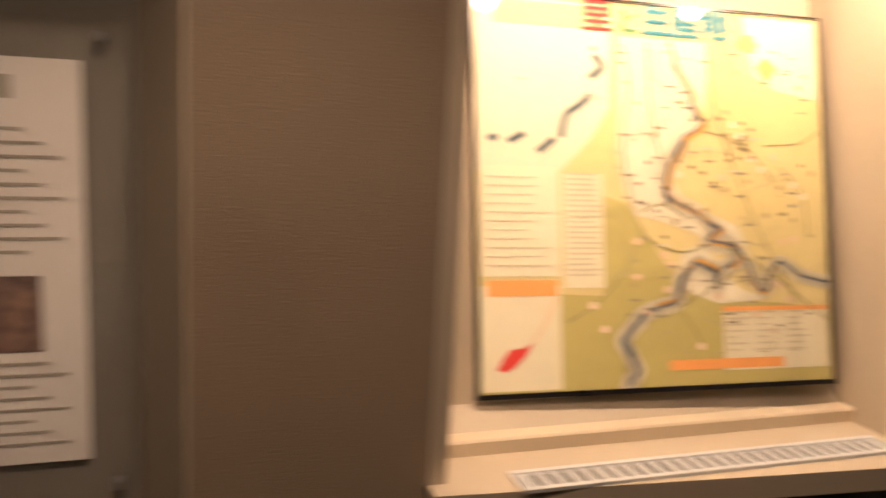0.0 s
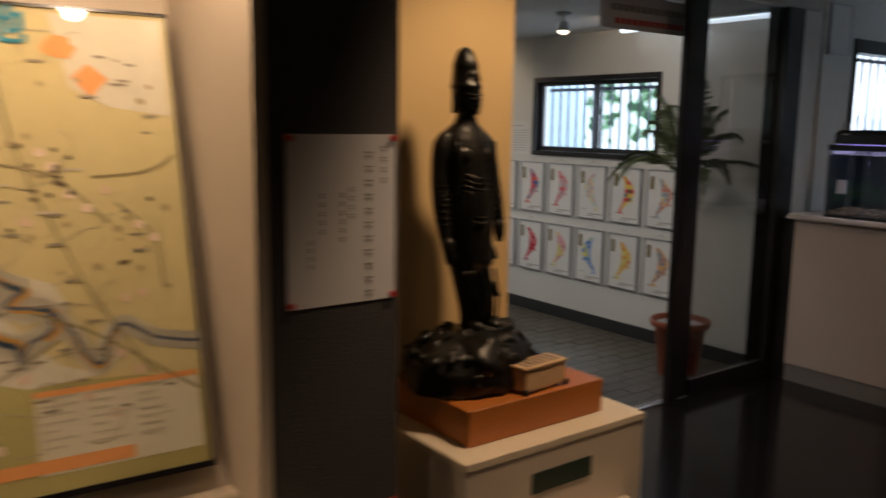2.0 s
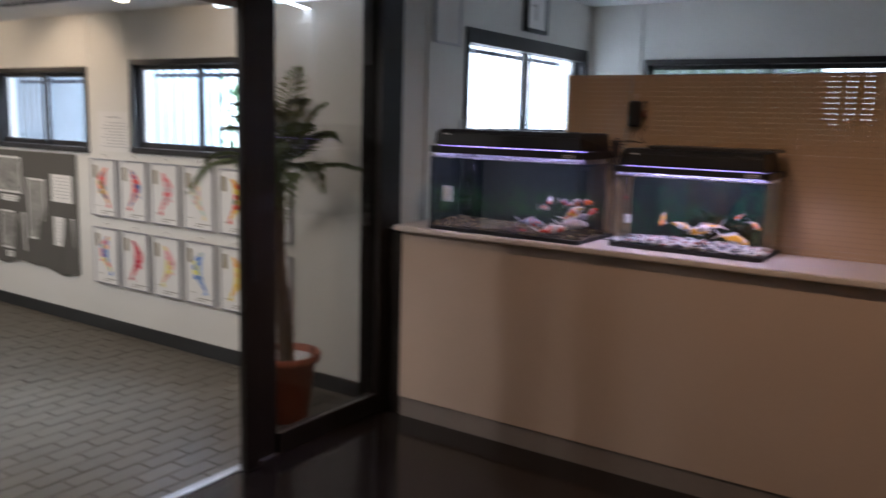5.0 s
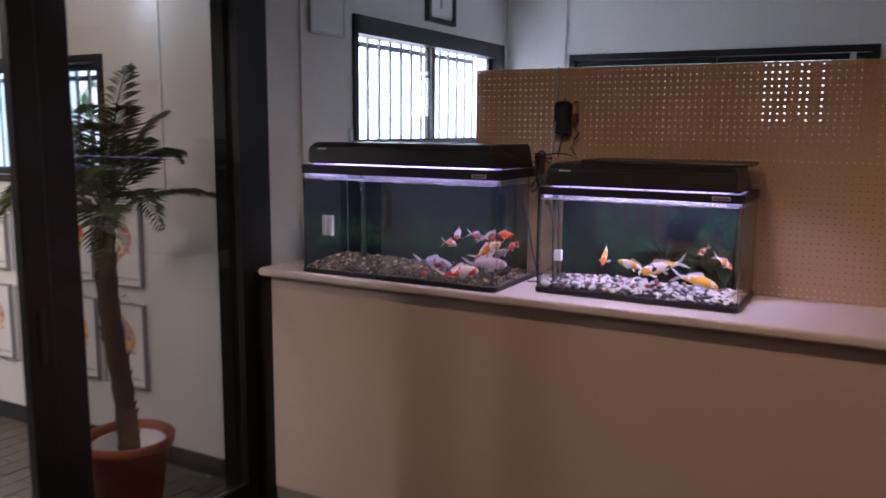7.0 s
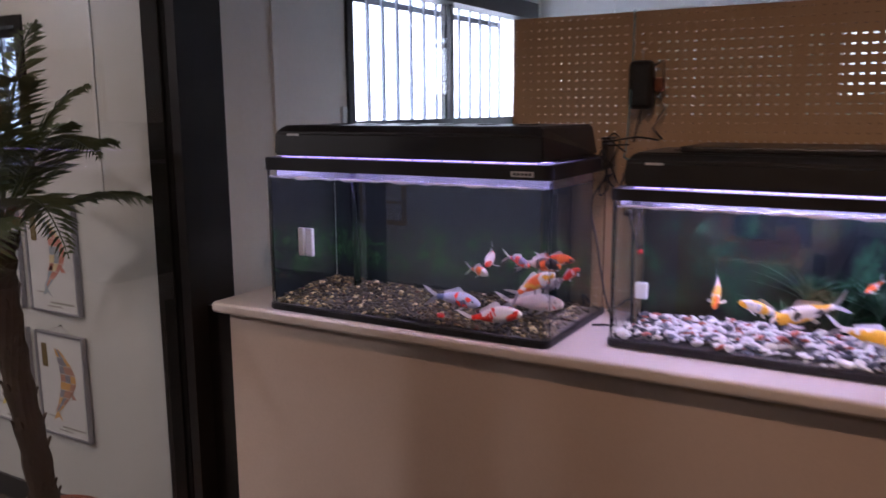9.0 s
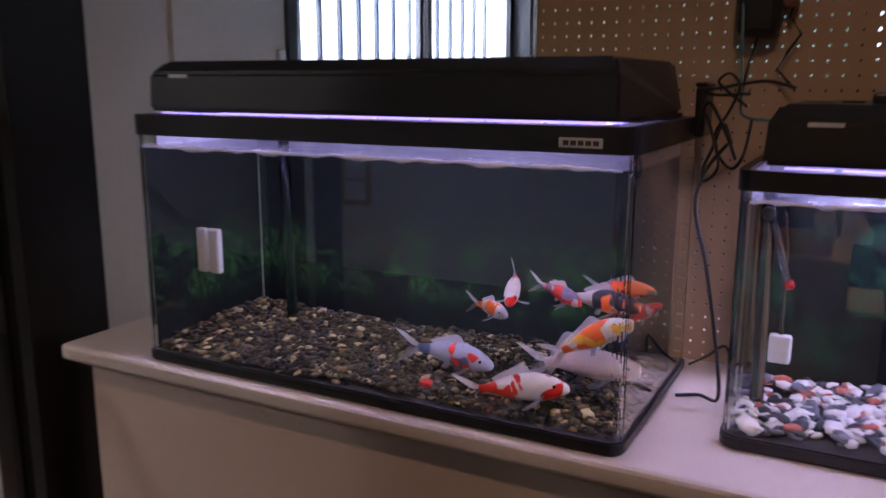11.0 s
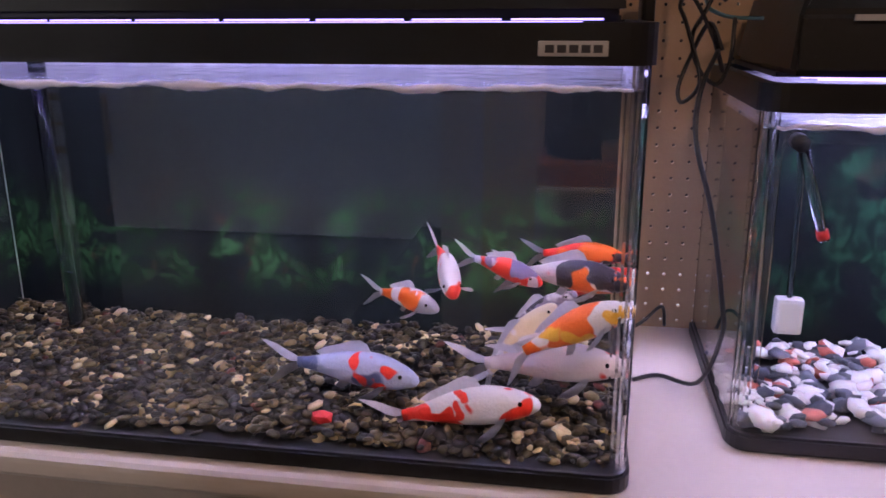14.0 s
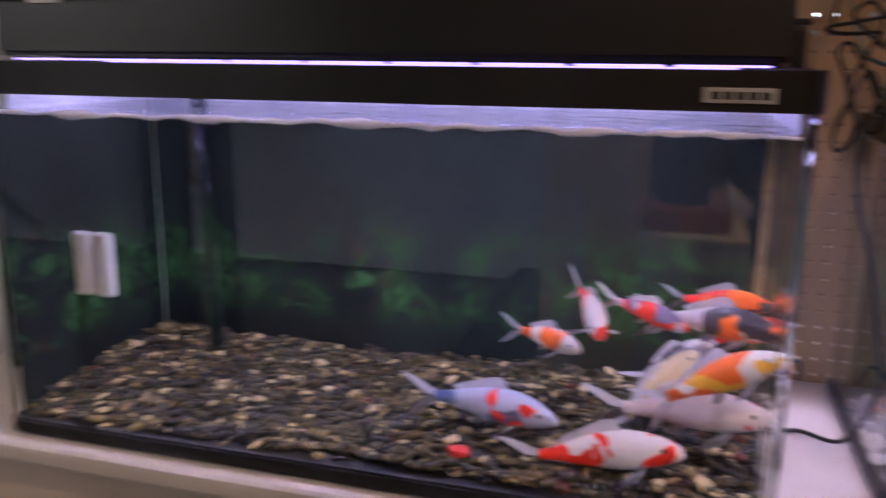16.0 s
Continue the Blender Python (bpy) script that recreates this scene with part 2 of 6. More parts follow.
# display wall with the map niche
wall("wall_display", 2.27, 2.713, 4.45, 5.2, HF, HC, M_CLOTH, "brown textured cloth wall beside the map", axis="x")
solid("wall_display_back", boxes((-1.0, 4.80, 5.02, 5.2, HF, HC)), M_TRIM, "cream back wall of the display niches", "wall", "structure")
wall("wall_over_niche", 2.713, 3.90, 4.45, 5.02, 1.98, HC, M_CLOTH, "brown cloth wall over the map niche", axis="x")
wall("wall_over_panel", -1.0, 2.27, 4.45, 5.02, 1.98, HC, M_CLOTH, "brown cloth wall over the notice recess", axis="x")
wall("wall_under_panel", -1.0, 2.27, 4.45, 5.02, HF, 0.35, M_CLOTH, "brown cloth wall under the notice recess", axis="x")
wall("wall_under_niche", 2.713, 3.90, 4.46, 5.02, HF, 0.565, M_PILLAR, "dark base under the map niche", axis="x")
solid("pillar", boxes((3.90, 4.19, 4.45, 5.02, HF, HC), bevel=0.004), M_PILLAR, "dark grey cloth-covered pillar beside the niche", "pillar", "structure")
solid("wall_alcove", boxes((4.19, 4.80, 4.80, 5.02, HF, HC)), M_GOLD, "ochre cloth wall behind the statue", "wall", "structure")
solid("wall_entrance_head", boxes((4.80, 7.78, YP - 0.04, YP + 0.05, 2.06, HC)), M_WHITE, "white wall over the glass entrance", "wall", "structure")


def prism(corners, z0, z1):
    """An upright prism over plan corners."""
    bm = bmesh.new()
    lo = [bm.verts.new((x, y, z0)) for x, y in corners]
    hi = [bm.verts.new((x, y, z1)) for x, y in corners]
    n = len(corners)
    for a in range(n):
        bm.faces.new((lo[a], lo[(a + 1) % n], hi[(a + 1) % n], hi[a]))
    bm.faces.new(list(reversed(lo)))
    bm.faces.new(hi)
    bmesh.ops.recalc_face_normals(bm, faces=bm.faces)
    return bm


def slab(profile, x0, x1):
    """A bar of y,z profile running along x."""
    bm = bmesh.new()
    a = [bm.verts.new((x0, y, z)) for y, z in profile]
    b = [bm.verts.new((x1, y, z)) for y, z in profile]
    n = len(profile)
    for q in range(n):
        bm.faces.new((a[q], a[(q + 1) % n], b[(q + 1) % n], b[q]))
    bm.faces.new(list(reversed(a)))
    bm.faces.new(b)
    bmesh.ops.recalc_face_normals(bm, faces=bm.faces)
    return bm


lining = thing("trim_niche", (3.33, 4.6, 0.6), "cream laminate lining of the lit map niche", "niche lining", kind="structure")
part("jamb", prism([(2.714, 4.447), (2.752, 4.447), (2.875, 5.0), (2.714, 5.0)], 0.60, 1.98), M_TRIM, lining)
part("jamb", prism([(3.898, 4.447), (3.872, 4.447), (3.868, 5.0), (3.898, 5.0)], 0.60, 1.98), M_TRIM, lining)
part("back_panel", slab([(4.60, 0.655), (4.655, 0.70), (4.97, 1.97), (5.0, 1.97), (5.0, 0.655)], 2.79, 3.87), M_TRIM, lining)
part("ledge", slab([(4.555, 0.622), (4.60, 0.622), (4.60, 0.657), (4.56, 0.657), (4.555, 0.652)], 2.775, 3.872), mat("pale ledge strip", (0.78, 0.68, 0.52), 0.45, vary=0.04), lining)
part("shelf", prism([(2.714, 4.40), (3.88, 4.30), (3.95, 4.32), (3.95, 4.449), (3.90, 4.449), (3.90, 4.60), (2.714, 4.60)], 0.57, 0.622), M_TRIM, lining)
part("head_panel", boxes((2.80, 3.87, 4.46, 4.98, 1.955, 1.979)), M_TRIM, lining)
# second recess with the notice
lining2 = thing("trim_notice_recess", (2.2, 4.6, 0.4), "cream laminate jamb of the notice recess", "niche lining", kind="structure")
part("jamb", prism([(2.269, 4.447), (2.262, 4.447), (2.19, 4.62), (2.19, 5.0), (2.269, 5.0)], 0.352, 1.978), M_TRIM, lining2)
part("back_panel", boxes((-0.9, 2.19, 4.62, 4.66, 0.352, 1.978)), mat("grey recess panel", (0.20, 0.19, 0.165), 0.7, vary=0.08, bump=0.1), lining2)
# skirting, wall joints
for nm, r in (("baseboard_gallery", (XP - 0.012, XP - 0.001, YP + 0.1, 10.1, GF, -0.002)), ("baseboard_gallery_end", (3.0, XP - 0.012, 10.086, 10.1, GF, -0.002))):
    solid(nm, boxes(r, bevel=0.003), M_BASE, "dark skirting board along the gallery wall", "skirting", "structure")
for y in (6.30, 7.955, 8.37, 9.62):
    solid("trim_joint", boxes((XP - 0.006, XP - 0.0005, y - 0.006, y + 0.006, 1.80 if y in (7.955, 8.37) else 1.15, GC)), mat("white joint strip", (0.8, 0.8, 0.78), 0.5, vary=0.03), "white joint strip between wall panels", "trim", "structure")
for x in (7.87, 9.83):
    solid("trim_joint", boxes((x - 0.012, x + 0.012, YO - 0.01, YO - 0.0005, 0.9, OC)), M_WHITE, "white joint strip between wall panels", "trim", "structure")
for y in (5.25, 3.72, 2.7):
    solid("trim_joint", boxes((XO - 0.01, XO - 0.0005, y - 0.014, y + 0.014, 1.28, OC)), M_WHITE, "white joint strip between wall panels", "trim", "structure")
solid("trim_threshold", boxes((4.80, 7.46, YP - 0.012, YP + 0.012, HF - 0.01, HF + 0.006), (4.80, 7.46, YP + 0.02, YP + 0.03, HF - 0.01, HF + 0.006)), M_ALU, "aluminium sliding-door track set in the floor", "threshold", "structure")
# glass partition
part_ = thing("door_1", (6.6, YP, HF), "dark brown aluminium glazed partition with a parked sliding door", "glass door", kind="structure")
part("door_stile", boxes((6.595, 6.675, YP - 0.05, YP - 0.012, HF, 2.06), bevel=0.003), M_BLACKMETAL, part_)
stile = part("door_stile", boxes((6.695, 6.81, YP - 0.006, YP + 0.034, HF, 2.06), bevel=0.003), M_BLACKMETAL, part_)
part("handle", boxes((6.625, 6.645, YP - 0.056, YP - 0.05, 0.78, 0.94), bevel=0.003), M_BLACK, part_, "recessed black pull")
part("door_post", boxes((7.478, 7.64, YP - 0.03, YP + 0.025, HF, 2.5), (7.47, 7.759, YP + 0.025, YP + 0.089, -0.1, 2.2)), M_BLACKMETAL, part_)
part("bottom_rail", boxes((6.81, 7.478, YP - 0.02, YP + 0.03, HF, 0.08)), M_BLACKMETAL, part_)
pane = part("pane", boxes((6.81, 7.478, YP + 0.002, YP + 0.010, 0.08, 2.06)), M_SMOKE, part_, "slightly smoked glass pane")
pane.visible_shadow = False
# counter
ctr = thing("counter", (7.5, 3.0, HF), "beige laminate counter with a rounded top edge", "counter")
part("body", boxes((7.512, 7.87, -0.59, 5.493, 0.088, 0.912)), M_COUNTER, ctr)
part("skirting", boxes((7.518, 7.86, -0.59, 5.493, HF, 0.088)), M_SKIRT, ctr)
part("end_strip", boxes((7.535, 7.64, 5.4935, 5.599, HF, 0.911)), M_BLACKMETAL, ctr, "dark strip between the counter end and the post")
part("countertop", boxes((7.476, 8.18, -0.59, 5.525, 0.912, 0.942), bevel=0.012, segs=4), M_COUNTERTOP, ctr)
made = set(bpy.data.objects)


def pegboard(x, y0, y1, z0, z1, pitch=0.025, r=0.0027, thick=0.006):
    """A board with round holes right through it."""
    ny, nz = int((y1 - y0) / pitch), int((z1 - z0) / pitch)
    verts, faces = [], []
    py, pz = (y1 - y0) / ny, (z1 - z0) / nz
    for iy in range(ny):
        for iz in range(nz):
            cy, cz = y0 + (iy + 0.5) * py, z0 + (iz + 0.5) * pz
            n0 = len(verts)
            for q in range(8):
                a = 2 * math.pi * q / 8
                c, d = math.cos(a), math.sin(a)
                k = max(abs(c), abs(d))
                verts.append((x, cy + r * c, cz + r * d))
                verts.append((x + thick, cy + r * c, cz + r * d))
                # outer ring meets the cell's border, its corners included
                verts.append((x, cy + 0.5 * py * c / k, cz + 0.5 * pz * d / k))
            for q in range(8):
                p, o = n0 + 3 * q, n0 + 3 * ((q + 1) % 8)
                faces.append((p, p + 2, o + 2, o))
                faces.append((p, o, o + 1, p + 1))
    me = bpy.data.meshes.new("pegboard")
    me.from_pydata(verts, [], faces)
    me.materials.append(M_PEG)
    return new("pegboard", me)


tagged(pegboard(8.262, 2.2, 4.86, 0.90, 1.795), "tan perforated pegboard standing along the counter", "pegboard")

# ---- aquariums ----
M_TANKGLASS = glass("aquarium glass", (0.97, 1.0, 0.99))


def printed_backing(name, water, leaf, earth, z0, z1, amount, scale):
    """A printed sheet: murky water, a belt of soft leaves between two heights, brown roots below."""
    m = bpy.data.materials.new(name)
    m.use_nodes = True
    nt = m.node_tree
    b = nt.nodes["Principled BSDF"]
    tc, sep = nt.nodes.new("ShaderNodeTexCoord"), nt.nodes.new("ShaderNodeSeparateXYZ")
    nt.links.new(tc.outputs["Object"], sep.inputs[0])

    def noisy(size, detail, stretch=(1, 1, 1)):
        mp, n = nt.nodes.new("ShaderNodeMapping"), nt.nodes.new("ShaderNodeTexNoise")
        mp.inputs["Scale"].default_value = stretch
        n.inputs["Scale"].default_value, n.inputs["Detail"].default_value, n.inputs["Distortion"].default_value = size, detail, 1.2
        nt.links.new(tc.outputs["Object"], mp.inputs["Vector"])
        nt.links.new(mp.outputs[0], n.inputs["Vector"])
        return n.outputs[0]

    def ramp(value, lo, hi):
        r = nt.nodes.new("ShaderNodeMapRange")
        r.interpolation_type = 'SMOOTHSTEP'
        r.inputs[1].default_value, r.inputs[2].default_value = lo, hi
        nt.links.new(value, r.inputs[0])
        return r.outputs[0]

    def times(a, c):
        q = nt.nodes.new("ShaderNodeMath")
        q.operation = 'MULTIPLY'
        nt.links.new(a, q.inputs[0])
        nt.links.new(c, q.inputs[1])
        return q.outputs[0]

    def mix(fac, a, c):
        q = nt.nodes.new("ShaderNodeMix")
        q.data_type = 'RGBA'
        nt.links.new(fac, q.inputs[0])
        for v, slot in ((a, 6), (c, 7)):
            if isinstance(v, tuple): q.inputs[slot].default_value = (*v, 1)
            else: nt.links.new(v, q.inputs[slot])
        return q.outputs[2]
    belt = times(ramp(sep.outputs[2], z0, z0 + 0.05), ramp(sep.outputs[2], z1, z1 - 0.07))
    murk = mix(ramp(noisy(5, 3, (1, 1, 0.25)), 0.35, 0.65), tuple(c * 0.35 for c in water), water)
    leaves = times(belt, times(ramp(noisy(scale, 6, (1, 1, 1.3)), amount, amount + 0.10), ramp(noisy(6, 2), 0.36, 0.56)))
    roots = times(belt, ramp(noisy(11, 4), 0.58, 0.70))
    shade = mix(ramp(noisy(46, 3, (1, 1, 0.6)), 0.40, 0.62), tuple(c * 0.25 for c in leaf), leaf)
    col = mix(leaves, mix(roots, murk, earth), shade)
    nt.links.new(col, b.inputs["Base Color"])
    b.inputs["Roughness"].default_value = 0.8
    b.inputs["Specular IOR Level"].default_value = 0.1
    return m


M_BACKING = printed_backing("dark printed backing", (0.0055, 0.0085, 0.0085), (0.024, 0.068, 0.022), (0.042, 0.020, 0.010), 0.07, 0.27, 0.43, 13)
M_BACKING2 = printed_backing("green printed backing", (0.003, 0.005, 0.006), (0.009, 0.036, 0.018), (0.014, 0.014, 0.010), 0.03, 0.36, 0.42, 12)
M_PLANT = mat("green aquatic leaf", (0.018, 0.075, 0.032), 0.5, vary=0.4, scale=12, bump=0.05)
M_SILVER = mat("silver label plate", (0.65, 0.65, 0.66), 0.4, metal=0.5, vary=0.04, bump=0)
M_CORD = mat("black cord", (0.015, 0.015, 0.016), 0.45, vary=0.1, bump=0)
M_CLEAR = glass("clear plastic tube", (0.95, 0.98, 1.0), 1.35, 0.05)
M_MILKY = mat("milky plastic", (0.72, 0.75, 0.78), 0.45, vary=0.04, bump=0.02)
M_RED = mat("red plastic", (0.55, 0.02, 0.015), 0.45, vary=0.08, bump=0.02)
# White to violet streaks paint the lamplight scattered above the water.
M_LITBAND = mat("painted lamplight streaks", (0.86, 0.84, 0.96), 0.35, vary=0.5, scale=9, grain=60, bump=0.3, second=(0.26, 0.22, 0.46))
for nd in [n for n in M_LITBAND.node_tree.nodes if n.type == 'TEX_NOISE']:
    streak = M_LITBAND.node_tree.nodes.new("ShaderNodeMapping")
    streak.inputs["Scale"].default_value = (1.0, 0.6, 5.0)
    M_LITBAND.node_tree.links.new(nd.inputs["Vector"].links[0].from_socket, streak.inputs["Vector"])
    M_LITBAND.node_tree.links.new(streak.outputs[0], nd.inputs["Vector"])
# Violet-white colour of the glint drawn along the water's edge.
M_GLINT = mat("painted water line glint", (0.80, 0.78, 0.96), 0.15, vary=0.05, bump=0)
M_FOAM = mat("white filter sponge", (0.75, 0.75, 0.75), 0.9, vary=0.08, grain=200, bump=0.5)


def water_material():
    m = glass("rippled water", (0.95, 0.97, 1.0), 1.33)
    nt = m.node_tree
    b = nt.nodes["Principled BSDF"]
    n, bp, tc = nt.nodes.new("ShaderNodeTexNoise"), nt.nodes.new("ShaderNodeBump"), nt.nodes.new("ShaderNodeTexCoord")
    n.inputs["Scale"].default_value, n.inputs["Detail"].default_value = 28, 3
    bp.inputs["Strength"].default_value, bp.inputs["Distance"].default_value = 0.7, 0.006
    nt.links.new(tc.outputs["Object"], n.inputs["Vector"])
    nt.links.new(n.outputs[0], bp.inputs["Height"])
    nt.links.new(bp.outputs[0], b.inputs["Normal"])
    return m


M_WATER = water_material()


def rounded(x0, x1, y0, y1, r, n=5):
    """Plan outline with rounded front corners (front is x0)."""
    pts = [(x1, y0), (x1, y1)]
    for a in range(n + 1):
        t = math.pi / 2 * a / n
        pts.append((x0 + r - r * math.sin(t), y1 - r + r * math.cos(t)))
    for a in range(n + 1):
        t = math.pi / 2 * a / n
        pts.append((x0 + r - r * math.cos(t), y0 + r - r * math.sin(t)))
    return pts


def ring(outer, inner, z0, z1):
    bm = bmesh.new()
    n = len(outer)
    vs = [[bm.verts.new((x, y, z)) for x, y in pl] for pl in (outer, inner) for z in (z0, z1)]
    ol, oh, il, ih = vs
    for q in range(n):
        p = (q + 1) % n
        bm.faces.new((ol[q], ol[p], oh[p], oh[q]))
        bm.faces.new((il[p], il[q], ih[q], ih[p]))
        bm.faces.new((oh[q], oh[p], ih[p], ih[q]))
        bm.faces.new((il[q], il[p], ol[p], ol[q]))
    bmesh.ops.recalc_face_normals(bm, faces=bm.faces)
    return bm


def pebbles(name, x0, x1, y0, y1, z, count, size, material, label, slope=0.0):
    """Loose pebbles in a few layers, one joined mesh."""
    base = bmesh.new()
    bmesh.ops.create_icosphere(base, subdivisions=1, radius=1)
    bv = np.array([v.co for v in base.verts])
    base.verts.ensure_lookup_table()
    bf = [[v.index for v in f.verts] for f in base.faces]
    base.free()
    rng = np.random.default_rng(7)
    verts, faces = [], []
    for q in range(count):
        sc = size * rng.uniform(0.55, 1.35) * np.array([rng.uniform(0.7, 1.3), rng.uniform(0.7, 1.3), rng.uniform(0.3, 0.6)])
        e = Euler((rng.uniform(-0.5, 0.5), rng.uniform(-0.5, 0.5), rng.uniform(0, 6.3))).to_matrix()
        x, y = rng.uniform(x0, x1), rng.uniform(y0, y1)
        c = np.array([x, y, z + slope * (x - x0) - rng.uniform(0, 0.012) + 0.004 * math.sin(9 * y + 5 * x)])
        pts = (bv * sc * rng.uniform(0.85, 1.15, bv.shape)) @ np.array(e).T + c
        n0 = len(verts)
        verts += [tuple(p) for p in pts]
        faces += [[n0 + k for k in f] for f in bf]
    me = bpy.data.meshes.new(name)
    me.from_pydata(verts, [], faces)
    me.materials.append(material)
    for p in me.polygons:
        p.use_smooth = True
    return tagged(new(name, me), label, "gravel", kind="stuff")


def pebble_material(name, stops):
    m = bpy.data.materials.new(name)
    m.use_nodes = True
    nt = m.node_tree
    b = nt.nodes["Principled BSDF"]
    g, r, n, mx, tc = (nt.nodes.new(t) for t in ("ShaderNodeNewGeometry", "ShaderNodeValToRGB", "ShaderNodeTexNoise", "ShaderNodeMix", "ShaderNodeTexCoord"))
    r.color_ramp.interpolation = 'CONSTANT'
    while len(r.color_ramp.elements) < len(stops):
        r.color_ramp.elements.new(0.5)
    for e, (p, c) in zip(r.color_ramp.elements, stops):
        e.position, e.color = p, (*c, 1)
    mx.data_type, mx.blend_type = 'RGBA', 'MULTIPLY'
    mx.inputs[0].default_value = 0.3
    n.inputs["Scale"].default_value = 90
    nt.links.new(tc.outputs["Object"], n.inputs["Vector"])
    nt.links.new(g.outputs["Random Per Island"], r.inputs[0])
    nt.links.new(r.outputs[0], mx.inputs[6])
    nt.links.new(n.outputs[1], mx.inputs[7])
    nt.links.new(mx.outputs[2], b.inputs["Base Color"])
    b.inputs["Roughness"].default_value = 0.45
    return m


M_GRAVEL = pebble_material("mixed river gravel", [(0, (0.046, 0.034, 0.010)), (0.26, (0.010, 0.009, 0.007)), (0.50, (0.08, 0.058, 0.018)), (0.64, (0.016, 0.013, 0.010)), (0.85, (0.26, 0.19, 0.075)), (0.92, (0.68, 0.55, 0.30)), (0.985, (0.12, 0.03, 0.02))])
M_STONES = pebble_material("white grey and red pebbles", [(0, (0.85, 0.84, 0.82)), (0.40, (0.045, 0.05, 0.065)), (0.66, (0.75, 0.72, 0.70)), (0.82, (0.12, 0.13, 0.16)), (0.91, (0.40, 0.10, 0.06))])


def aquarium(x0, x1, y0, y1, base, trim0, trim1, hood1, water, label, led_y, lid=False):
    t = thing("fish_tank", (x0, (y0 + y1) / 2, 0.90), label, "aquarium", "fish tanks on the counter")
    out, inn = rounded(x0 + 0.004, x1 - 0.004, y0 + 0.004, y1 - 0.004, 0.022), rounded(x0 + 0.010, x1 - 0.010, y0 + 0.010, y1 - 0.010, 0.018)
    big, small = rounded(x0, x1, y0, y1, 0.026), rounded(x0 + 0.014, x1 - 0.014, y0 + 0.014, y1 - 0.014, 0.016)
    bm = prism(big, 0.9005, base)
    bmesh.ops.bevel(bm, geom=[e for e in bm.edges if abs(e.verts[0].co.z - e.verts[1].co.z) < 1e-6], offset=0.003, segments=2, affect='EDGES')
    part("base_tray", bm, M_BLACK, t, "black plastic base tray")
    g = part("glass_body", ring(out, inn, base - 0.006, trim0 + 0.005), M_TANKGLASS, t, "clear glass with rounded front corners")
    g.visible_shadow = False
    tr = part("top_trim", ring(big, small, trim0, trim1), M_BLACK, t, "black plastic top rim")
    part("backing", boxes((x1 - 0.10, x1 - 0.094, y0 + 0.016, y1 - 0.016, base + 0.001, trim0)), M_BACKING2 if lid else M_BACKING, t, "dark printed backing sheet with water plants")
    # Added dark sheet, keeps the large tank's left end dim inside.
    if not lid: part("side_darkener", boxes((x0 + 0.022, x1 - 0.101, y1 - 0.0145, y1 - 0.0105, base + 0.001, trim0 - 0.02)), M_BACKING, t, "dark sheet added to darken the left end of the tank")
    hx0, hx1 = x0 + 0.022, x1 - 0.01
    prof = [(hx0, trim1 + 0.006), (hx0 + 0.004, hood1 - 0.022), (hx0 + 0.03, hood1), (hx1, hood1), (hx1, trim1 + 0.006)]
    bm = bmesh.new()
    a = [bm.verts.new((x, y0 + 0.03 + (0.018 if q in (2, 3) else 0), z)) for q, (x, z) in enumerate(prof)]
    b = [bm.verts.new((x, y1 - 0.03 - (0.018 if q in (2, 3) else 0), z)) for q, (x, z) in enumerate(prof)]
    for q in range(5):
        bm.faces.new((a[q], a[(q + 1) % 5], b[(q + 1) % 5], b[q]))
    bm.faces.new(a)
    bm.faces.new(list(reversed(b)))
    bmesh.ops.recalc_face_normals(bm, faces=bm.faces)
    bmesh.ops.bevel(bm, geom=list(bm.edges), offset=0.006, segments=2, affect='EDGES')
    hood = part("hood", bm, M_BLACK, t, "black plastic lamp hood with chamfered edges")
    for y in np.linspace(y0 + 0.15, y1 - 0.15, 6):
        part("vent_rib", boxes(((x0 + x1) / 2 - 0.02, (x0 + x1) / 2 + 0.05, y, y + 0.03, hood1 - 0.001, hood1 + 0.003)), M_BLACK, hood)
    # Added reflector strip; its streaked colour stands in for scattered lamplight.
    part("lit_band", boxes((x1 - 0.104, x1 - 0.1005, y0 + 0.016, y1 - 0.016, water - 0.004, trim1 - 0.004), (x0 + 0.05, x1 - 0.104, y1 - 0.017, y1 - 0.0145, water - 0.004, trim1 - 0.004), (x0 + 0.05, x1 - 0.104, y0 + 0.0145, y0 + 0.017, water - 0.004, trim1 - 0.004)), M_LITBAND, t, "added white strip with lamplight above the water painted in streaks")
    seg = (y1 - 0.05 - y0 - led_y) / 9
    for q in range(9):
        part("lamp_line", boxes((hx0 + 0.002, hx0 + 0.012, y0 + led_y + q * seg, y0 + led_y + (q + 1) * seg - 0.010, trim1 + 0.0016, trim1 + 0.0034)), M_LED, t, "violet light leaking under the hood")
    part("led_bar", boxes(((x0 + x1) / 2 - 0.05, (x0 + x1) / 2 + 0.0, y0 + 0.07, y1 - 0.07, trim1 - 0.004, trim1 - 0.0005)), M_LED, t, "violet white lamp bar")
    part("lamp_tray", boxes(((x0 + x1) / 2 - 0.09, hx1, y0 + 0.03, y1 - 0.03, trim1 + 0.0002, trim1 + 0.006)), M_BLACK, t)
    part("label_plate", boxes((x0 - 0.0025, x0 + 0.001, y0 + 0.045, y0 + 0.108, trim0 + 0.008, trim0 + 0.022), bevel=0.0008), M_SILVER, t, "silver maker's plate with dark lettering bars")
    rows = [(x0 - 0.0032, x0 - 0.0024, y0 + 0.050 + 0.0108 * q, y0 + 0.0582 + 0.0108 * q, trim0 + 0.0115, trim0 + 0.0185) for q in range(5)]
    part("lettering", boxes(*rows), M_INK, t)
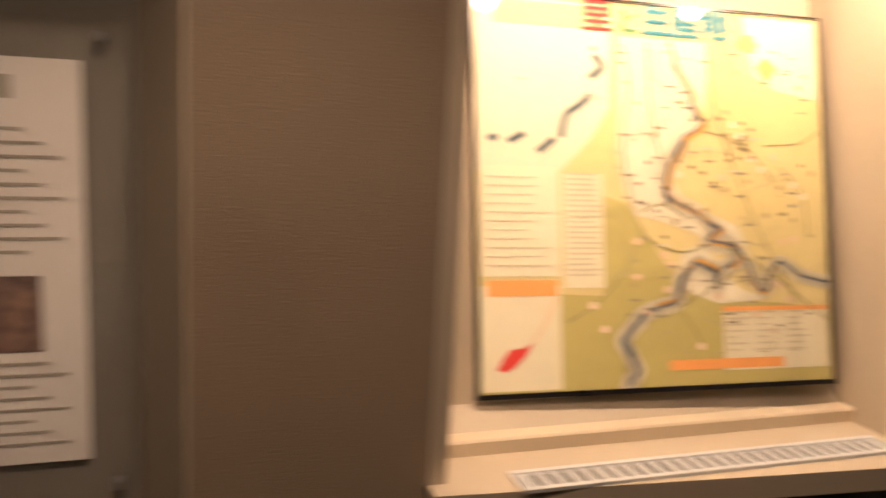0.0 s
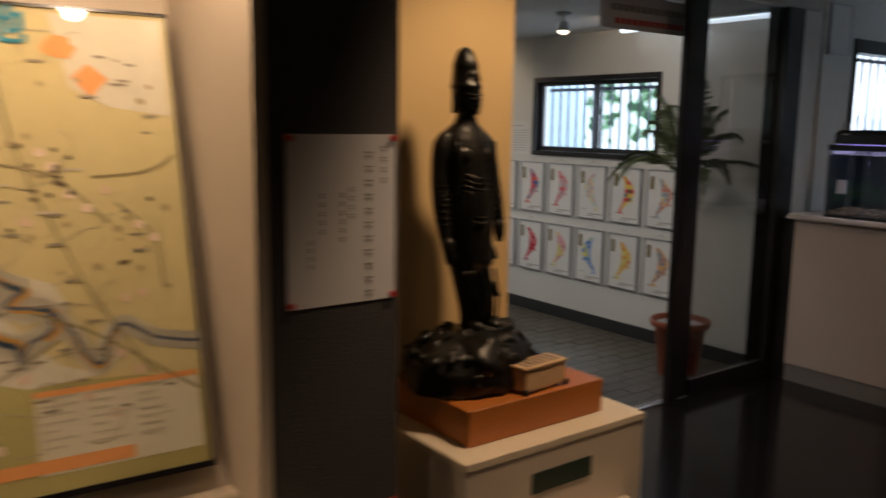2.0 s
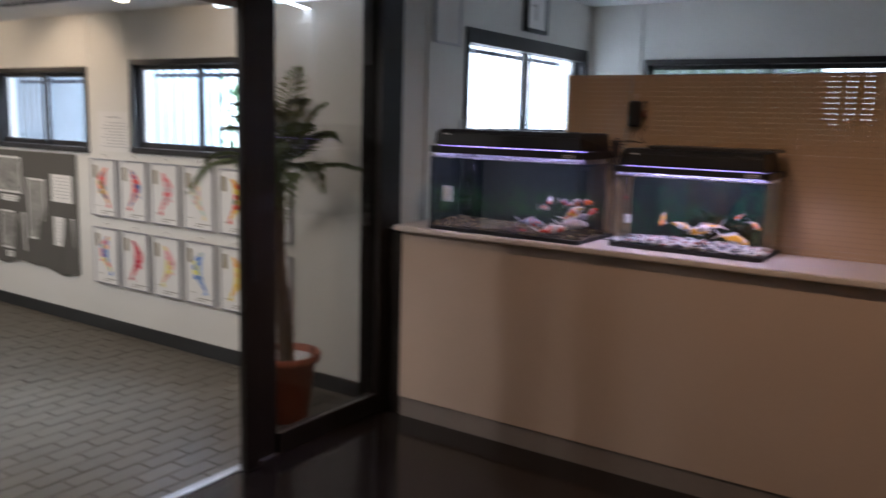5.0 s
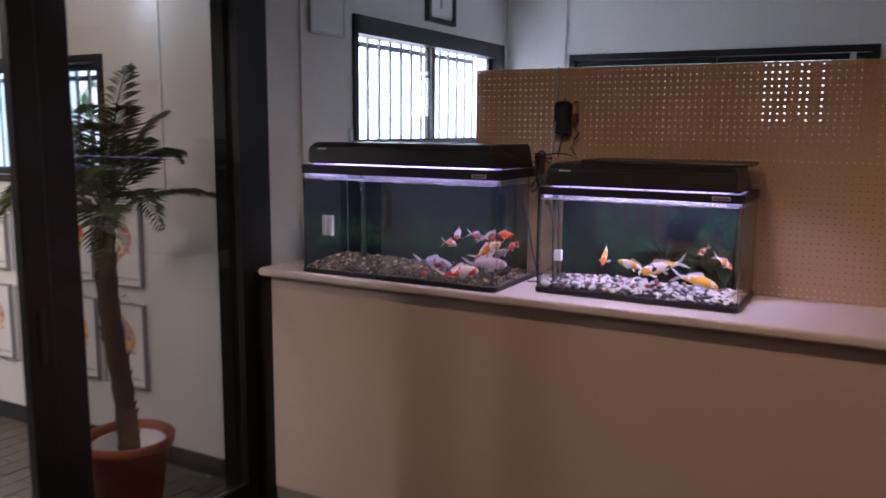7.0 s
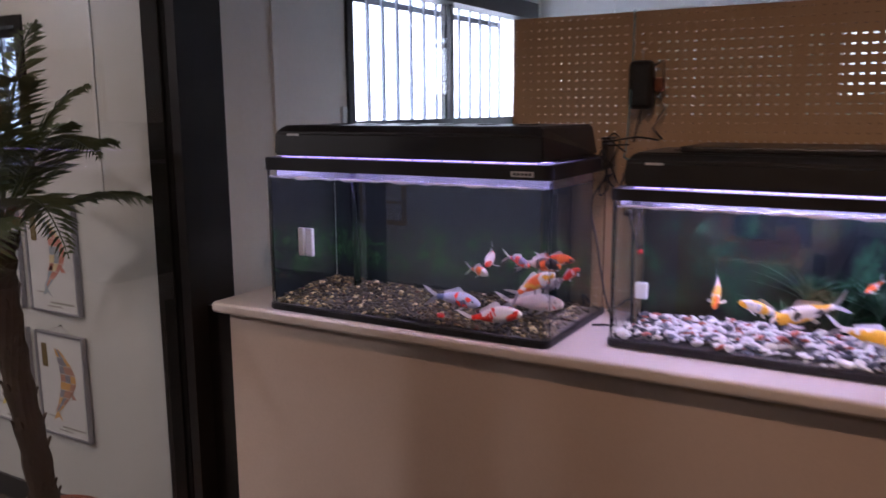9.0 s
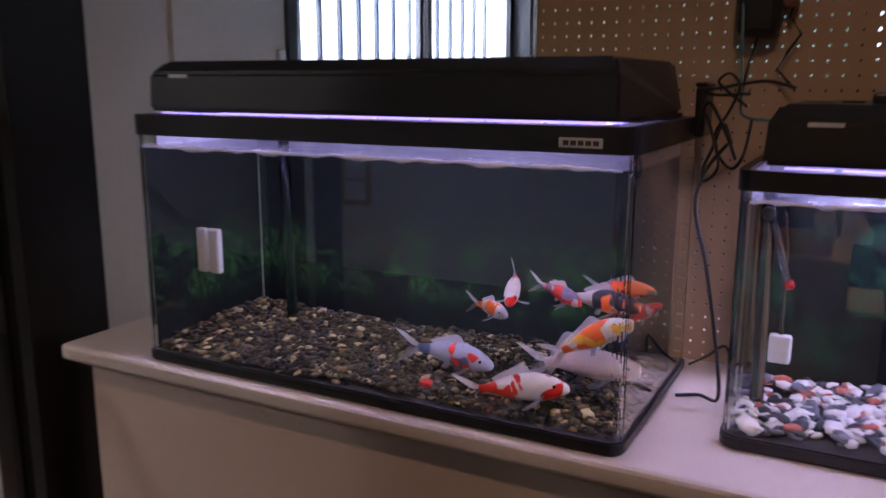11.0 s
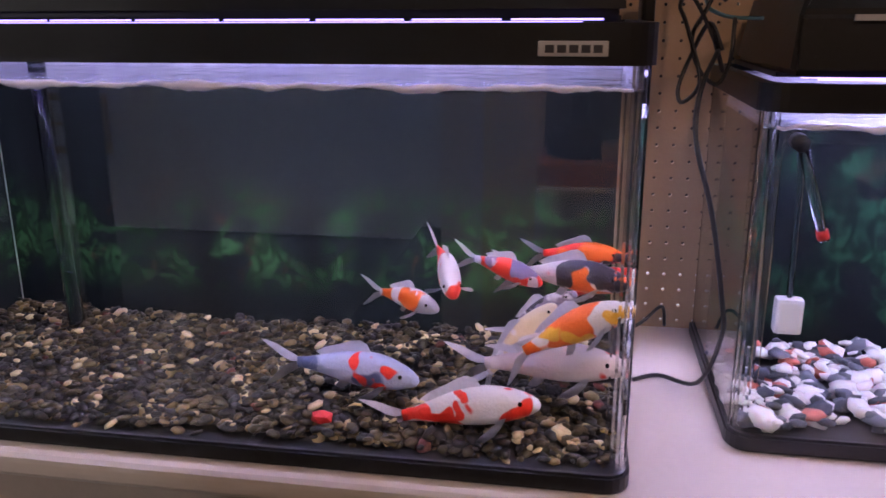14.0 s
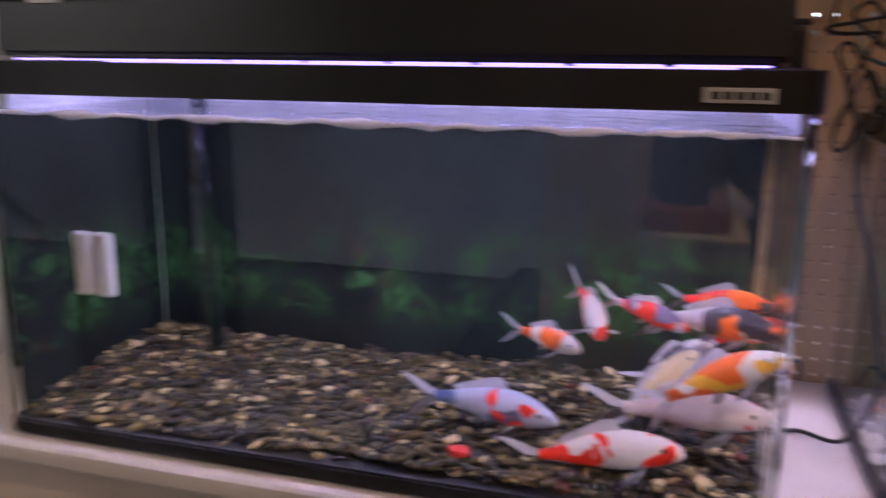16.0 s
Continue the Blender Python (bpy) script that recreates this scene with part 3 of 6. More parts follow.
    part("badge", boxes((hx0 + 0.0, hx0 + 0.0035, y1 - 0.13, y1 - 0.085, hood1 - 0.030, hood1 - 0.024)), M_SILVER, hood)
    w = part("water_surface", boxes((x0 + 0.0105, x1 - 0.095, y0 + 0.0105, y1 - 0.0105, water - 0.002, water)), M_WATER, t, "rippled water surface")
    w.visible_shadow = False
    rng = random.Random(int(y0 * 100))
    ys = np.linspace(y0 + 0.02, y1 - 0.02, 110)
    # Uneven pale tube shaped as the sparkle where water meets the front glass.
    part("waterline_glint", tube([(x0 + 0.0125 + 0.002 * rng.random(), y, water + 0.0035 * noise.noise((y * 30, 1, 0)) + rng.uniform(-0.0012, 0.0012)) for y in ys], 0.002, 6, [0.0010 + 0.0062 * max(0.0, noise.noise((y * 17, 7, 0)) + 0.30) + rng.uniform(0, 0.0012) for y in ys]), M_GLINT, t, "pale rippled tube standing in for the glint of the water line", smooth=True)
    if lid:
        part("lid", boxes((x0 + 0.06, x1 - 0.03, y0 + 0.005, y1 - 0.16, hood1 + 0.0005, hood1 + 0.016), bevel=0.005, segs=2), M_BLACK, t, "thin black lid on the hood")
    return t


T1 = aquarium(7.757, 8.20, 4.518, 5.472, 0.922, 1.340, 1.378, 1.474, 1.318, "large glass fish tank with black hood and koi inside", 0.05)
T2 = aquarium(7.872, 8.24, 3.633, 4.404, 0.922, 1.288, 1.317, 1.408, 1.272, "smaller glass fish tank with black hood and young koi", 0.06, True)
pebbles("gravel", 7.775, 8.09, 4.535, 5.455, 0.934, 5200, 0.0074, M_GRAVEL, "brown cream and grey gravel on the tank floor", 0.05)
pebbles("pebble_bed", 7.89, 8.13, 3.65, 4.39, 0.938, 1000, 0.0125, M_STONES, "white grey and red pebbles on the tank floor", 0.03)
solid("red_stone", (lambda bm: (bmesh.ops.create_icosphere(bm, subdivisions=1, radius=0.011, matrix=pose(7.80, 4.862, 0.944) @ Matrix.Diagonal((1, 1.3, 0.8, 1))), bm)[1])(bmesh.new()), M_RED, "rough red stone lying on the gravel", "stone")


def blades(name, at, n, height, spread, label, seed):
    """A tuft of narrow curved leaves."""
    rng = random.Random(seed)
    t = thing(name, at, label, "aquatic plant", "aquatic plants in the tanks")
    bm = bmesh.new()
    for q in range(n):
        ang, h, lean, w = rng.uniform(0, 6.28), height * rng.uniform(0.5, 1.0), spread * rng.uniform(0.2, 1), rng.uniform(0.0014, 0.0042)
        side = Vector((-math.sin(ang), math.cos(ang), 0))
        last = None
        for k in range(6):
            u = k / 5
            p = Vector(at) + Vector((math.cos(ang) * lean * u * u * 0.4, math.sin(ang) * lean * u * u, h * u * (1 - 0.25 * u)))
            ww = w * math.sin(math.pi * (0.12 + 0.86 * u))
            pair = (bm.verts.new(p - side * ww), bm.verts.new(p + side * ww))
            if last:
                bm.faces.new((last[0], last[1], pair[1], pair[0]))
            last = pair
    part("leaves", bm, M_PLANT, t)
    return t


for q, (x, y, z, n, h, w) in enumerate(((8.12, 3.86, 0.93, 60, 0.20, 0.14), (8.12, 3.72, 0.93, 36, 0.16, 0.1), (8.12, 4.00, 0.93, 50, 0.13, 0.14), (8.13, 3.78, 0.98, 60, 0.17, 0.15), (8.13, 3.95, 1.0, 60, 0.16, 0.16))):
    blades("aquatic_plant", (x, y, z), n, h, w, "dark green feathery water plant against the backing", q)


# ---- koi ----
def koi_material(name, base, patch, second, amount, scale, off):
    m = bpy.data.materials.new(name)
    m.use_nodes = True
    nt = m.node_tree
    b = nt.nodes["Principled BSDF"]
    tc, mp = nt.nodes.new("ShaderNodeTexCoord"), nt.nodes.new("ShaderNodeMapping")
    mp.inputs["Location"].default_value = (off, off * 0.7, 0)
    nt.links.new(tc.outputs["Object"], mp.inputs["Vector"])
    last = None
    for col, amt, sc in ((patch, amount, scale), (second, amount + 0.07, scale * 1.6)):
        n, r, mx = nt.nodes.new("ShaderNodeTexNoise"), nt.nodes.new("ShaderNodeMapRange"), nt.nodes.new("ShaderNodeMix")
        n.inputs["Scale"].default_value, n.inputs["Detail"].default_value = sc, 1.5
        nt.links.new(mp.outputs[0], n.inputs["Vector"])
        r.inputs[1].default_value, r.inputs[2].default_value = amt, amt + 0.025
        nt.links.new(n.outputs[0], r.inputs[0])
        mx.data_type = 'RGBA'
        nt.links.new(r.outputs[0], mx.inputs[0])
        if last is None:
            mx.inputs[6].default_value = (*base, 1)
        else:
            nt.links.new(last, mx.inputs[6])
        mx.inputs[7].default_value = (*col, 1)
        last = mx.outputs[2]
    vor, mul = nt.nodes.new("ShaderNodeTexVoronoi"), nt.nodes.new("ShaderNodeBump")
    vor.inputs["Scale"].default_value = 42
    nt.links.new(tc.outputs["Object"], vor.inputs["Vector"])
    mul.inputs["Strength"].default_value, mul.inputs["Distance"].default_value = 0.12, 0.02
    nt.links.new(vor.outputs["Distance"], mul.inputs["Height"])
    nt.links.new(mul.outputs[0], b.inputs["Normal"])
    nt.links.new(last, b.inputs["Base Color"])
    b.inputs["Roughness"].default_value = 0.28
    return m


M_FIN = mat("pale translucent fin", (0.80, 0.77, 0.82), 0.45, vary=0.2, scale=4, grain=30, bump=0.3)
M_FIN.node_tree.nodes["Principled BSDF"].inputs["Alpha"].default_value = 0.9
M_EYE = mat("fish eye", (0.01, 0.01, 0.01), 0.1, vary=0, bump=0)
ORANGE, REDK, WHITEK, BLACKK = (0.78, 0.13, 0.01), (0.72, 0.03, 0.012), (0.82, 0.78, 0.80), (0.03, 0.028, 0.04)
CREAM, BLUE, YELLOW = (0.78, 0.66, 0.42), (0.38, 0.44, 0.66), (0.80, 0.42, 0.03)


def fish_meshes():
    """Body and fins of a koi one unit long, head towards +X."""
    prof = [(-0.37, 0.012, 0.036, 0.002), (-0.31, 0.022, 0.040, 0.002), (-0.23, 0.036, 0.053, 0.002), (-0.13, 0.055, 0.078, 0.004), (-0.02, 0.071, 0.100, 0.006), (0.10, 0.081, 0.113, 0.006), (0.20, 0.084, 0.112, 0.003), (0.29, 0.080, 0.100, -0.002), (0.36, 0.071, 0.084, -0.008), (0.42, 0.060, 0.066, -0.014), (0.465, 0.045, 0.047, -0.020), (0.49, 0.032, 0.031, -0.024), (0.502, 0.016, 0.015, -0.026)]
    bm = bmesh.new()
    rings = [[bm.verts.new((x, w * math.copysign(abs(math.cos(2 * math.pi * q / 18)) ** 0.9, math.cos(2 * math.pi * q / 18)) - 0.035 * max(0, -x - 0.05) ** 1.5 * 6, c + h * math.sin(2 * math.pi * q / 18))) for q in range(18)] for x, w, h, c in prof]
    for a, b in zip(rings, rings[1:]):
        for q in range(18):
            bm.faces.new((a[q], a[(q + 1) % 18], b[(q + 1) % 18], b[q]))
    bm.faces.new(list(reversed(rings[0])))
    bm.faces.new(rings[-1])
    bmesh.ops.recalc_face_normals(bm, faces=bm.faces)
    body = mesh_of("koi_body", bm, M_FIN, True)

    def fin(rows, thick=0.003):
        f = bmesh.new()
        last = None
        for a, b in rows:
            cur = [f.verts.new(Vector(a)), f.verts.new(Vector(b))]
            if last:
                f.faces.new((last[0], last[1], cur[1], cur[0]))
            last = cur
        bmesh.ops.solidify(f, geom=list(f.faces), thickness=thick)
        return mesh_of("koi_fin", f, M_FIN, True)
    # forked tail in two lobes, swept to one side; long-based dorsal; paired fins
    tail = tuple(fin([((-0.35, -0.032, sz * 0.030), (-0.35, -0.032, 0.0)), ((-0.43, -0.050, sz * 0.072), (-0.42, -0.048, sz * 0.006)), ((-0.50, -0.072, sz * 0.118), (-0.465, -0.058, sz * 0.026)), ((-0.57, -0.098, sz * 0.150), (-0.51, -0.074, sz * 0.066)), ((-0.605, -0.112, sz * 0.160), (-0.585, -0.104, sz * 0.138))], 0.004) for sz in (1, -1))
    dorsal = fin([((-0.20, -0.012, 0.058), (-0.245, -0.014, 0.082)), ((-0.12, -0.005, 0.080), (-0.165, -0.006, 0.118)), ((0.0, 0, 0.102), (-0.05, 0, 0.150)), ((0.09, 0, 0.115), (0.03, 0, 0.178)), ((0.15, 0, 0.114), (0.09, 0, 0.188)), ((0.17, 0, 0.112), (0.14, 0, 0.165))])
    pec = [fin([((0.30, sy * 0.070, -0.055), (0.255, sy * 0.072, -0.062)), ((0.275, sy * 0.115, -0.085), (0.20, sy * 0.105, -0.092)), ((0.235, sy * 0.165, -0.112), (0.135, sy * 0.145, -0.120)), ((0.175, sy * 0.195, -0.128), (0.115, sy * 0.175, -0.132))]) for sy in (1, -1)]
    pel = fin([((0.0, 0.0, -0.092), (-0.06, 0.0, -0.080)), ((-0.03, 0.012, -0.130), (-0.10, 0.010, -0.118)), ((-0.075, 0.018, -0.160), (-0.125, 0.014, -0.148))])
    e = bmesh.new()
    bmesh.ops.create_icosphere(e, subdivisions=1, radius=0.016)
    return body, tail, dorsal, pec, pel, mesh_of("koi_eye", e, M_EYE, True)


KOI_BODY, KOI_TAIL, KOI_DORSAL, KOI_PEC, KOI_PEL, KOI_EYE = fish_meshes()


def koi(head, tail, colours, label, group, n):
    h, t = Vector(head), Vector(tail)
    d = h - t
    length = d.length * 1.14
    k = thing("koi", (h + t) / 2, label, "fish", group)
    k.rotation_euler = (0, -math.asin(max(-1, min(1, d.z / d.length))), math.atan2(d.y, d.x))
    k.scale = (length, length * 1.08, length * 1.10)
    m = koi_material("koi scales", *colours, 3.1 * n)
    for nm, me, at, own in (("body", KOI_BODY, (0, 0, 0), True), ("tail_fin", KOI_TAIL[0], (0, 0, 0), False), ("tail_fin", KOI_TAIL[1], (0, 0, 0), False), ("dorsal_fin", KOI_DORSAL, (0, 0, 0), False), ("pectoral_fin", KOI_PEC[0], (0, 0, 0), False), ("pectoral_fin", KOI_PEC[1], (0, 0, 0), False), ("pelvic_fin", KOI_PEL, (0, 0, 0), False), ("eye", KOI_EYE, (0.40, 0.058, 0.012), False), ("eye", KOI_EYE, (0.40, -0.058, 0.012), False)):
        ob = new(nm, me)
        ob.parent, ob.location = k, at
        if own:
            ob.material_slots[0].link = 'OBJECT'
            ob.material_slots[0].material = m
    return k


G1, G2 = "koi in the large tank", "young koi in the smaller tank"
koi((7.84, 4.768, 0.983), (7.87, 4.92, 0.982), ((0.46, 0.50, 0.70), (0.10, 0.13, 0.28), REDK, 0.52, 3.4), "blue-grey koi with dark back and a red patch near the gravel", G1, 1)
koi((7.811, 4.628, 0.977), (7.83, 4.783, 0.939), (WHITEK, REDK, REDK, 0.54, 4.6), "white koi with red blotches low over the gravel", G1, 2)
koi((7.84, 4.739, 1.071), (7.9, 4.816, 1.066), (WHITEK, ORANGE, WHITEK, 0.56, 3.0), "small white koi with an orange spot on its head", G1, 3)
koi((7.789, 4.709, 1.109), (7.9, 4.74, 1.124), (WHITEK, REDK, ORANGE, 0.53, 3.4), "white and orange koi facing the front glass", G1, 4)
koi((7.87, 4.626, 1.098), (7.92, 4.707, 1.108), ((0.20, 0.17, 0.30), REDK, (0.62, 0.56, 0.66), 0.50, 3.2), "dark violet koi with red patches", G1, 5)
koi((7.85, 4.534, 1.108), (7.91, 4.65, 1.097), (ORANGE, WHITEK, BLACKK, 0.50, 3.4), "orange white and black koi at the side glass", G1, 6)
koi((7.95, 4.534, 1.108), (7.98, 4.63, 1.099), (REDK, ORANGE, BLACKK, 0.50, 3.0), "deep red-orange koi behind the others", G1, 7)
koi((7.811, 4.534, 1.092), (7.84, 4.642, 1.022), (WHITEK, ORANGE, YELLOW, 0.49, 4.0), "white koi with orange bands swimming upwards", G1, 8)
koi((7.93, 4.613, 1.044), (7.89, 4.689, 0.965), (CREAM, WHITEK, WHITEK, 0.55, 3.0), "plain cream koi turning upwards", G1, 9)
koi((7.87, 4.534, 1.002), (7.9, 4.697, 0.982), ((0.80, 0.70, 0.70), (0.70, 0.58, 0.60), REDK, 0.60, 2.6), "pale pink koi with a red mark on its head", G1, 10)
koi((8.0, 4.589, 1.038), (8.01, 4.672, 0.978), ((0.30, 0.26, 0.32), WHITEK, BLACKK, 0.5, 3.4), "grey and white koi behind the cream one", G1, 11)
koi((8.0, 4.534, 1.074), (8.02, 4.595, 1.025), (WHITEK, REDK, BLACKK, 0.46, 3.4), "white koi with red and black patches", G1, 12)
for n, (h, t, c, l) in enumerate((
        ((7.90, 4.135, 1.035), (7.98, 4.140, 1.095), (WHITEK, YELLOW, ORANGE, 0.48, 3.0), "small white and yellow koi facing the glass"),
        ((7.93, 4.075, 1.045), (7.97, 3.985, 1.010), (WHITEK, YELLOW, BLUE, 0.50, 3.6), "small white koi with a yellow head"),
        ((7.95, 4.000, 1.005), (8.00, 3.860, 1.045), (WHITEK, YELLOW, BLACKK, 0.50, 4.0), "white yellow and black koi over the pebbles"),
        ((7.92, 3.720, 0.985), (7.95, 3.860, 1.005), (WHITEK, YELLOW, YELLOW, 0.55, 3.4), "white koi with yellow spots near the bottom"),
        ((7.99, 3.680, 1.045), (8.03, 3.740, 1.075), (ORANGE, YELLOW, WHITEK, 0.5, 3.0), "small orange koi at the end glass"),
        ((8.03, 3.810, 1.075), (8.06, 3.775, 1.105), (WHITEK, ORANGE, BLACKK, 0.48, 3.0), "small white orange and black koi"))):
    koi(h, t, c, l, G2, n + 20)

# tank fittings
for y in (5.452, 5.416):
    solid("filter_sponge", boxes((7.90, 7.915, y - 0.015, y + 0.013, 1.050, 1.142), bevel=0.003), M_FOAM, "white filter sponge hanging in the large tank", "filter sponge", group="filter sponges")
solid("lift_tube", tube([(8.02, 5.31, 0.93), (8.02, 5.315, 1.10), (8.02, 5.32, 1.33)], 0.012, 10), M_CLEAR, "clear plastic filter lift tube in the large tank", "tube", smooth=True)
rf = thing("filter_box", (8.15, 4.48, 1.335), "black hang-on filter box behind the large tank", "aquarium filter")
part("box", boxes((8.12, 8.195, 4.496, 4.514, 1.345, 1.430), bevel=0.006, segs=2), M_BLACK, rf)
part("lid", boxes((8.115, 8.20, 4.493, 4.5145, 1.4305, 1.438), bevel=0.003), M_BLACK, rf)
th = thing("thermometer", (7.90, 4.34, 1.25), "glass stick thermometer with a red bulb on a suction cup", "thermometer")
part("stem", tube([(7.895, 4.358, 1.262), (7.895, 4.322, 1.15)], 0.0055, 10), M_CLEAR, th, smooth=True)
part("bulb", tube([(7.895, 4.3255, 1.162), (7.895, 4.3225, 1.152)], 0.0065, 10), M_RED, th, "red bulb", smooth=True)
part("suction_cup", tube([(7.884, 4.358, 1.255), (7.90, 4.36, 1.257)], 0.009, 10), M_BLACK, th, smooth=True)
fl = thing("air_filter", (7.96, 4.33, 0.94), "small milky box filter with an air tube in the tank", "aquarium filter")
part("box", boxes((7.945, 7.965, 4.318, 4.350, 1.020, 1.064), bevel=0.005, segs=2), M_MILKY, fl)
part("pipe", tube([(7.955, 4.334, 1.05), (7.958, 4.336, 1.20), (7.965, 4.345, 1.27)], 0.0035, 8), M_CLEAR, fl, smooth=True)
part("lift_tube", tube([(8.0, 4.365, 0.93), (8.0, 4.368, 1.10), (8.0, 4.37, 1.28)], 0.011, 10), M_CLEAR, fl, smooth=True)

# ---- cables and adapter behind the tanks ----
ad = thing("power_adapter", (8.255, 4.43, 1.51), "black power adapter hung on the pegboard with its cord", "power adapter")
part("body", boxes((8.205, 8.258, 4.398, 4.472, 1.515, 1.655), bevel=0.024, segs=4), M_BLACK, ad)
part("cord", tube([(8.24, 4.40, 1.64), (8.235, 4.375, 1.655), (8.23, 4.372, 1.60), (8.24, 4.385, 1.55), (8.235, 4.365, 1.52), (8.24, 4.385, 1.49), (8.235, 4.40, 1.46), (8.23, 4.37, 1.43)], 0.003, 6), M_CORD, ad, smooth=True)
part("cord", tube([(8.24, 4.435, 1.52), (8.24, 4.45, 1.46), (8.235, 4.455, 1.42)], 0.0025, 6), M_CORD, ad, smooth=True)
part("clip", boxes((8.225, 8.252, 4.372, 4.398, 1.565, 1.605), bevel=0.006, segs=2), mat("brown plastic", (0.16, 0.05, 0.025), 0.5, vary=0.1), ad, "brown plastic clip")
part("hook", tube([(8.262, 4.435, 1.69), (8.235, 4.435, 1.685), (8.235, 4.435, 1.65)], 0.002, 6), M_ALU, ad, smooth=True)


def smooth_line(pts, n=6):
    """Catmull-Rom through points."""
    p = [Vector(q) for q in pts]
    out = []
    for a in range(len(p) - 1):
        p0, p1, p2, p3 = p[max(a - 1, 0)], p[a], p[a + 1], p[min(a + 2, len(p) - 1)]
        for k in range(n):
            t = k / n
            out.append(0.5 * ((2 * p1) + (p2 - p0) * t + (2 * p0 - 5 * p1 + 4 * p2 - p3) * t * t + (3 * p1 - p0 - 3 * p2 + p3) * t ** 3))
    return out + [p[-1]]


cb = thing("power_cable", (8.1, 4.46, 0.9), "thin black power cable looped between the two tanks", "cable")
part("lead", tube(smooth_line([(8.04, 4.50, 0.906), (8.06, 4.465, 0.906), (7.99, 4.424, 0.93), (7.90, 4.416, 1.03), (7.888, 4.422, 1.08), (7.89, 4.440, 1.175), (7.90, 4.462, 1.255), (7.93, 4.457, 1.306), (7.98, 4.435, 1.345)]), 0.003, 6), M_CORD, cb, smooth=True)
part("coil", tube(smooth_line([(7.985, 4.43, 1.345), (7.995, 4.445, 1.375), (8.01, 4.462, 1.335), (8.0, 4.474, 1.300), (7.995, 4.468, 1.285), (8.0, 4.45, 1.31), (8.01, 4.468, 1.372), (8.005, 4.478, 1.395), (8.0, 4.466, 1.405), (7.995, 4.44, 1.36), (8.0, 4.425, 1.32)]), 0.0026, 6), M_CORD, cb, smooth=True)
part("coil", tube(smooth_line([(8.05, 4.42, 1.40), (8.04, 4.45, 1.425), (8.03, 4.462, 1.44), (8.03, 4.445, 1.452), (8.03, 4.430, 1.43), (8.03, 4.445, 1.39), (8.02, 4.460, 1.36), (8.01, 4.452, 1.325), (8.01, 4.43, 1.305), (8.02, 4.415, 1.33), (8.04, 4.41, 1.38)]), 0.0026, 6), M_CORD, cb, smooth=True)
part("coil", tube(smooth_line([(8.08, 4.42, 1.42), (8.06, 4.470, 1.418), (8.05, 4.485, 1.425), (8.06, 4.46, 1.43), (8.09, 4.40, 1.44), (8.15, 4.36, 1.43)]), 0.003, 6), M_CORD, cb, smooth=True)
part("air_hose", tube(smooth_line([(8.255, 4.47, 1.80), (8.22, 4.462, 1.60), (8.12, 4.44, 1.42), (8.06, 4.425, 1.385), (8.03, 4.38, 1.38)]), 0.0026, 6), mat("teal air hose", (0.10, 0.22, 0.24), 0.4, vary=0.05), cb, "thin teal air hose", smooth=True)
part("rear_lead", tube(smooth_line([(8.255, 4.44, 0.906), (8.22, 4.45, 0.95), (8.20, 4.48, 0.93), (8.20, 4.51, 0.91)]), 0.0028, 6), M_CORD, cb, smooth=True)

# The tanks, the pegboard and all that goes with them are drawn larger than life
# at a counter 0.90 high; here they are set down at their true size (75 and 60 cm tanks).
TRUE_SIZE = Matrix.Translation((7.49, 5.336, 0.942)) @ Matrix.Scale(0.803, 4) @ Matrix.Translation((-7.757, -5.472, -0.90))
for ob in bpy.data.objects:
    if ob not in made and ob.parent is None:
        ob.matrix_basis = TRUE_SIZE @ ob.matrix_basis

# ---- statue, plinth, pedestal ----
ped = thing("pedestal", (4.63, 4.6, HF), "cream laminated pedestal box with a dark slot plate", "pedestal")
part("body", boxes((4.33, 4.928, 4.388, 4.798, HF, 0.64)), M_TRIM, ped)
part("top", boxes((4.327, 4.931, 4.385, 4.798, 0.641, 0.661), bevel=0.002), mat("pale pedestal top", (0.72, 0.62, 0.44), 0.45, vary=0.05, bump=0.03), ped)
part("slot_plate", boxes((4.53, 4.73, 4.3845, 4.389, 0.537, 0.588)), mat("dark green plate", (0.012, 0.03, 0.02), 0.4, vary=0.1), ped, "dark green plate")
solid("step_box", boxes((4.42, 4.86, 4.24, 4.384, HF, 0.45), bevel=0.004), M_TRIM, "low cream box in front of the pedestal", "box")
solid("plinth", boxes((4.39, 4.838, 4.456, 4.796, 0.6615, 0.75), bevel=0.002), M_CHIP, "orange-stained wooden plinth on the pedestal", "plinth")


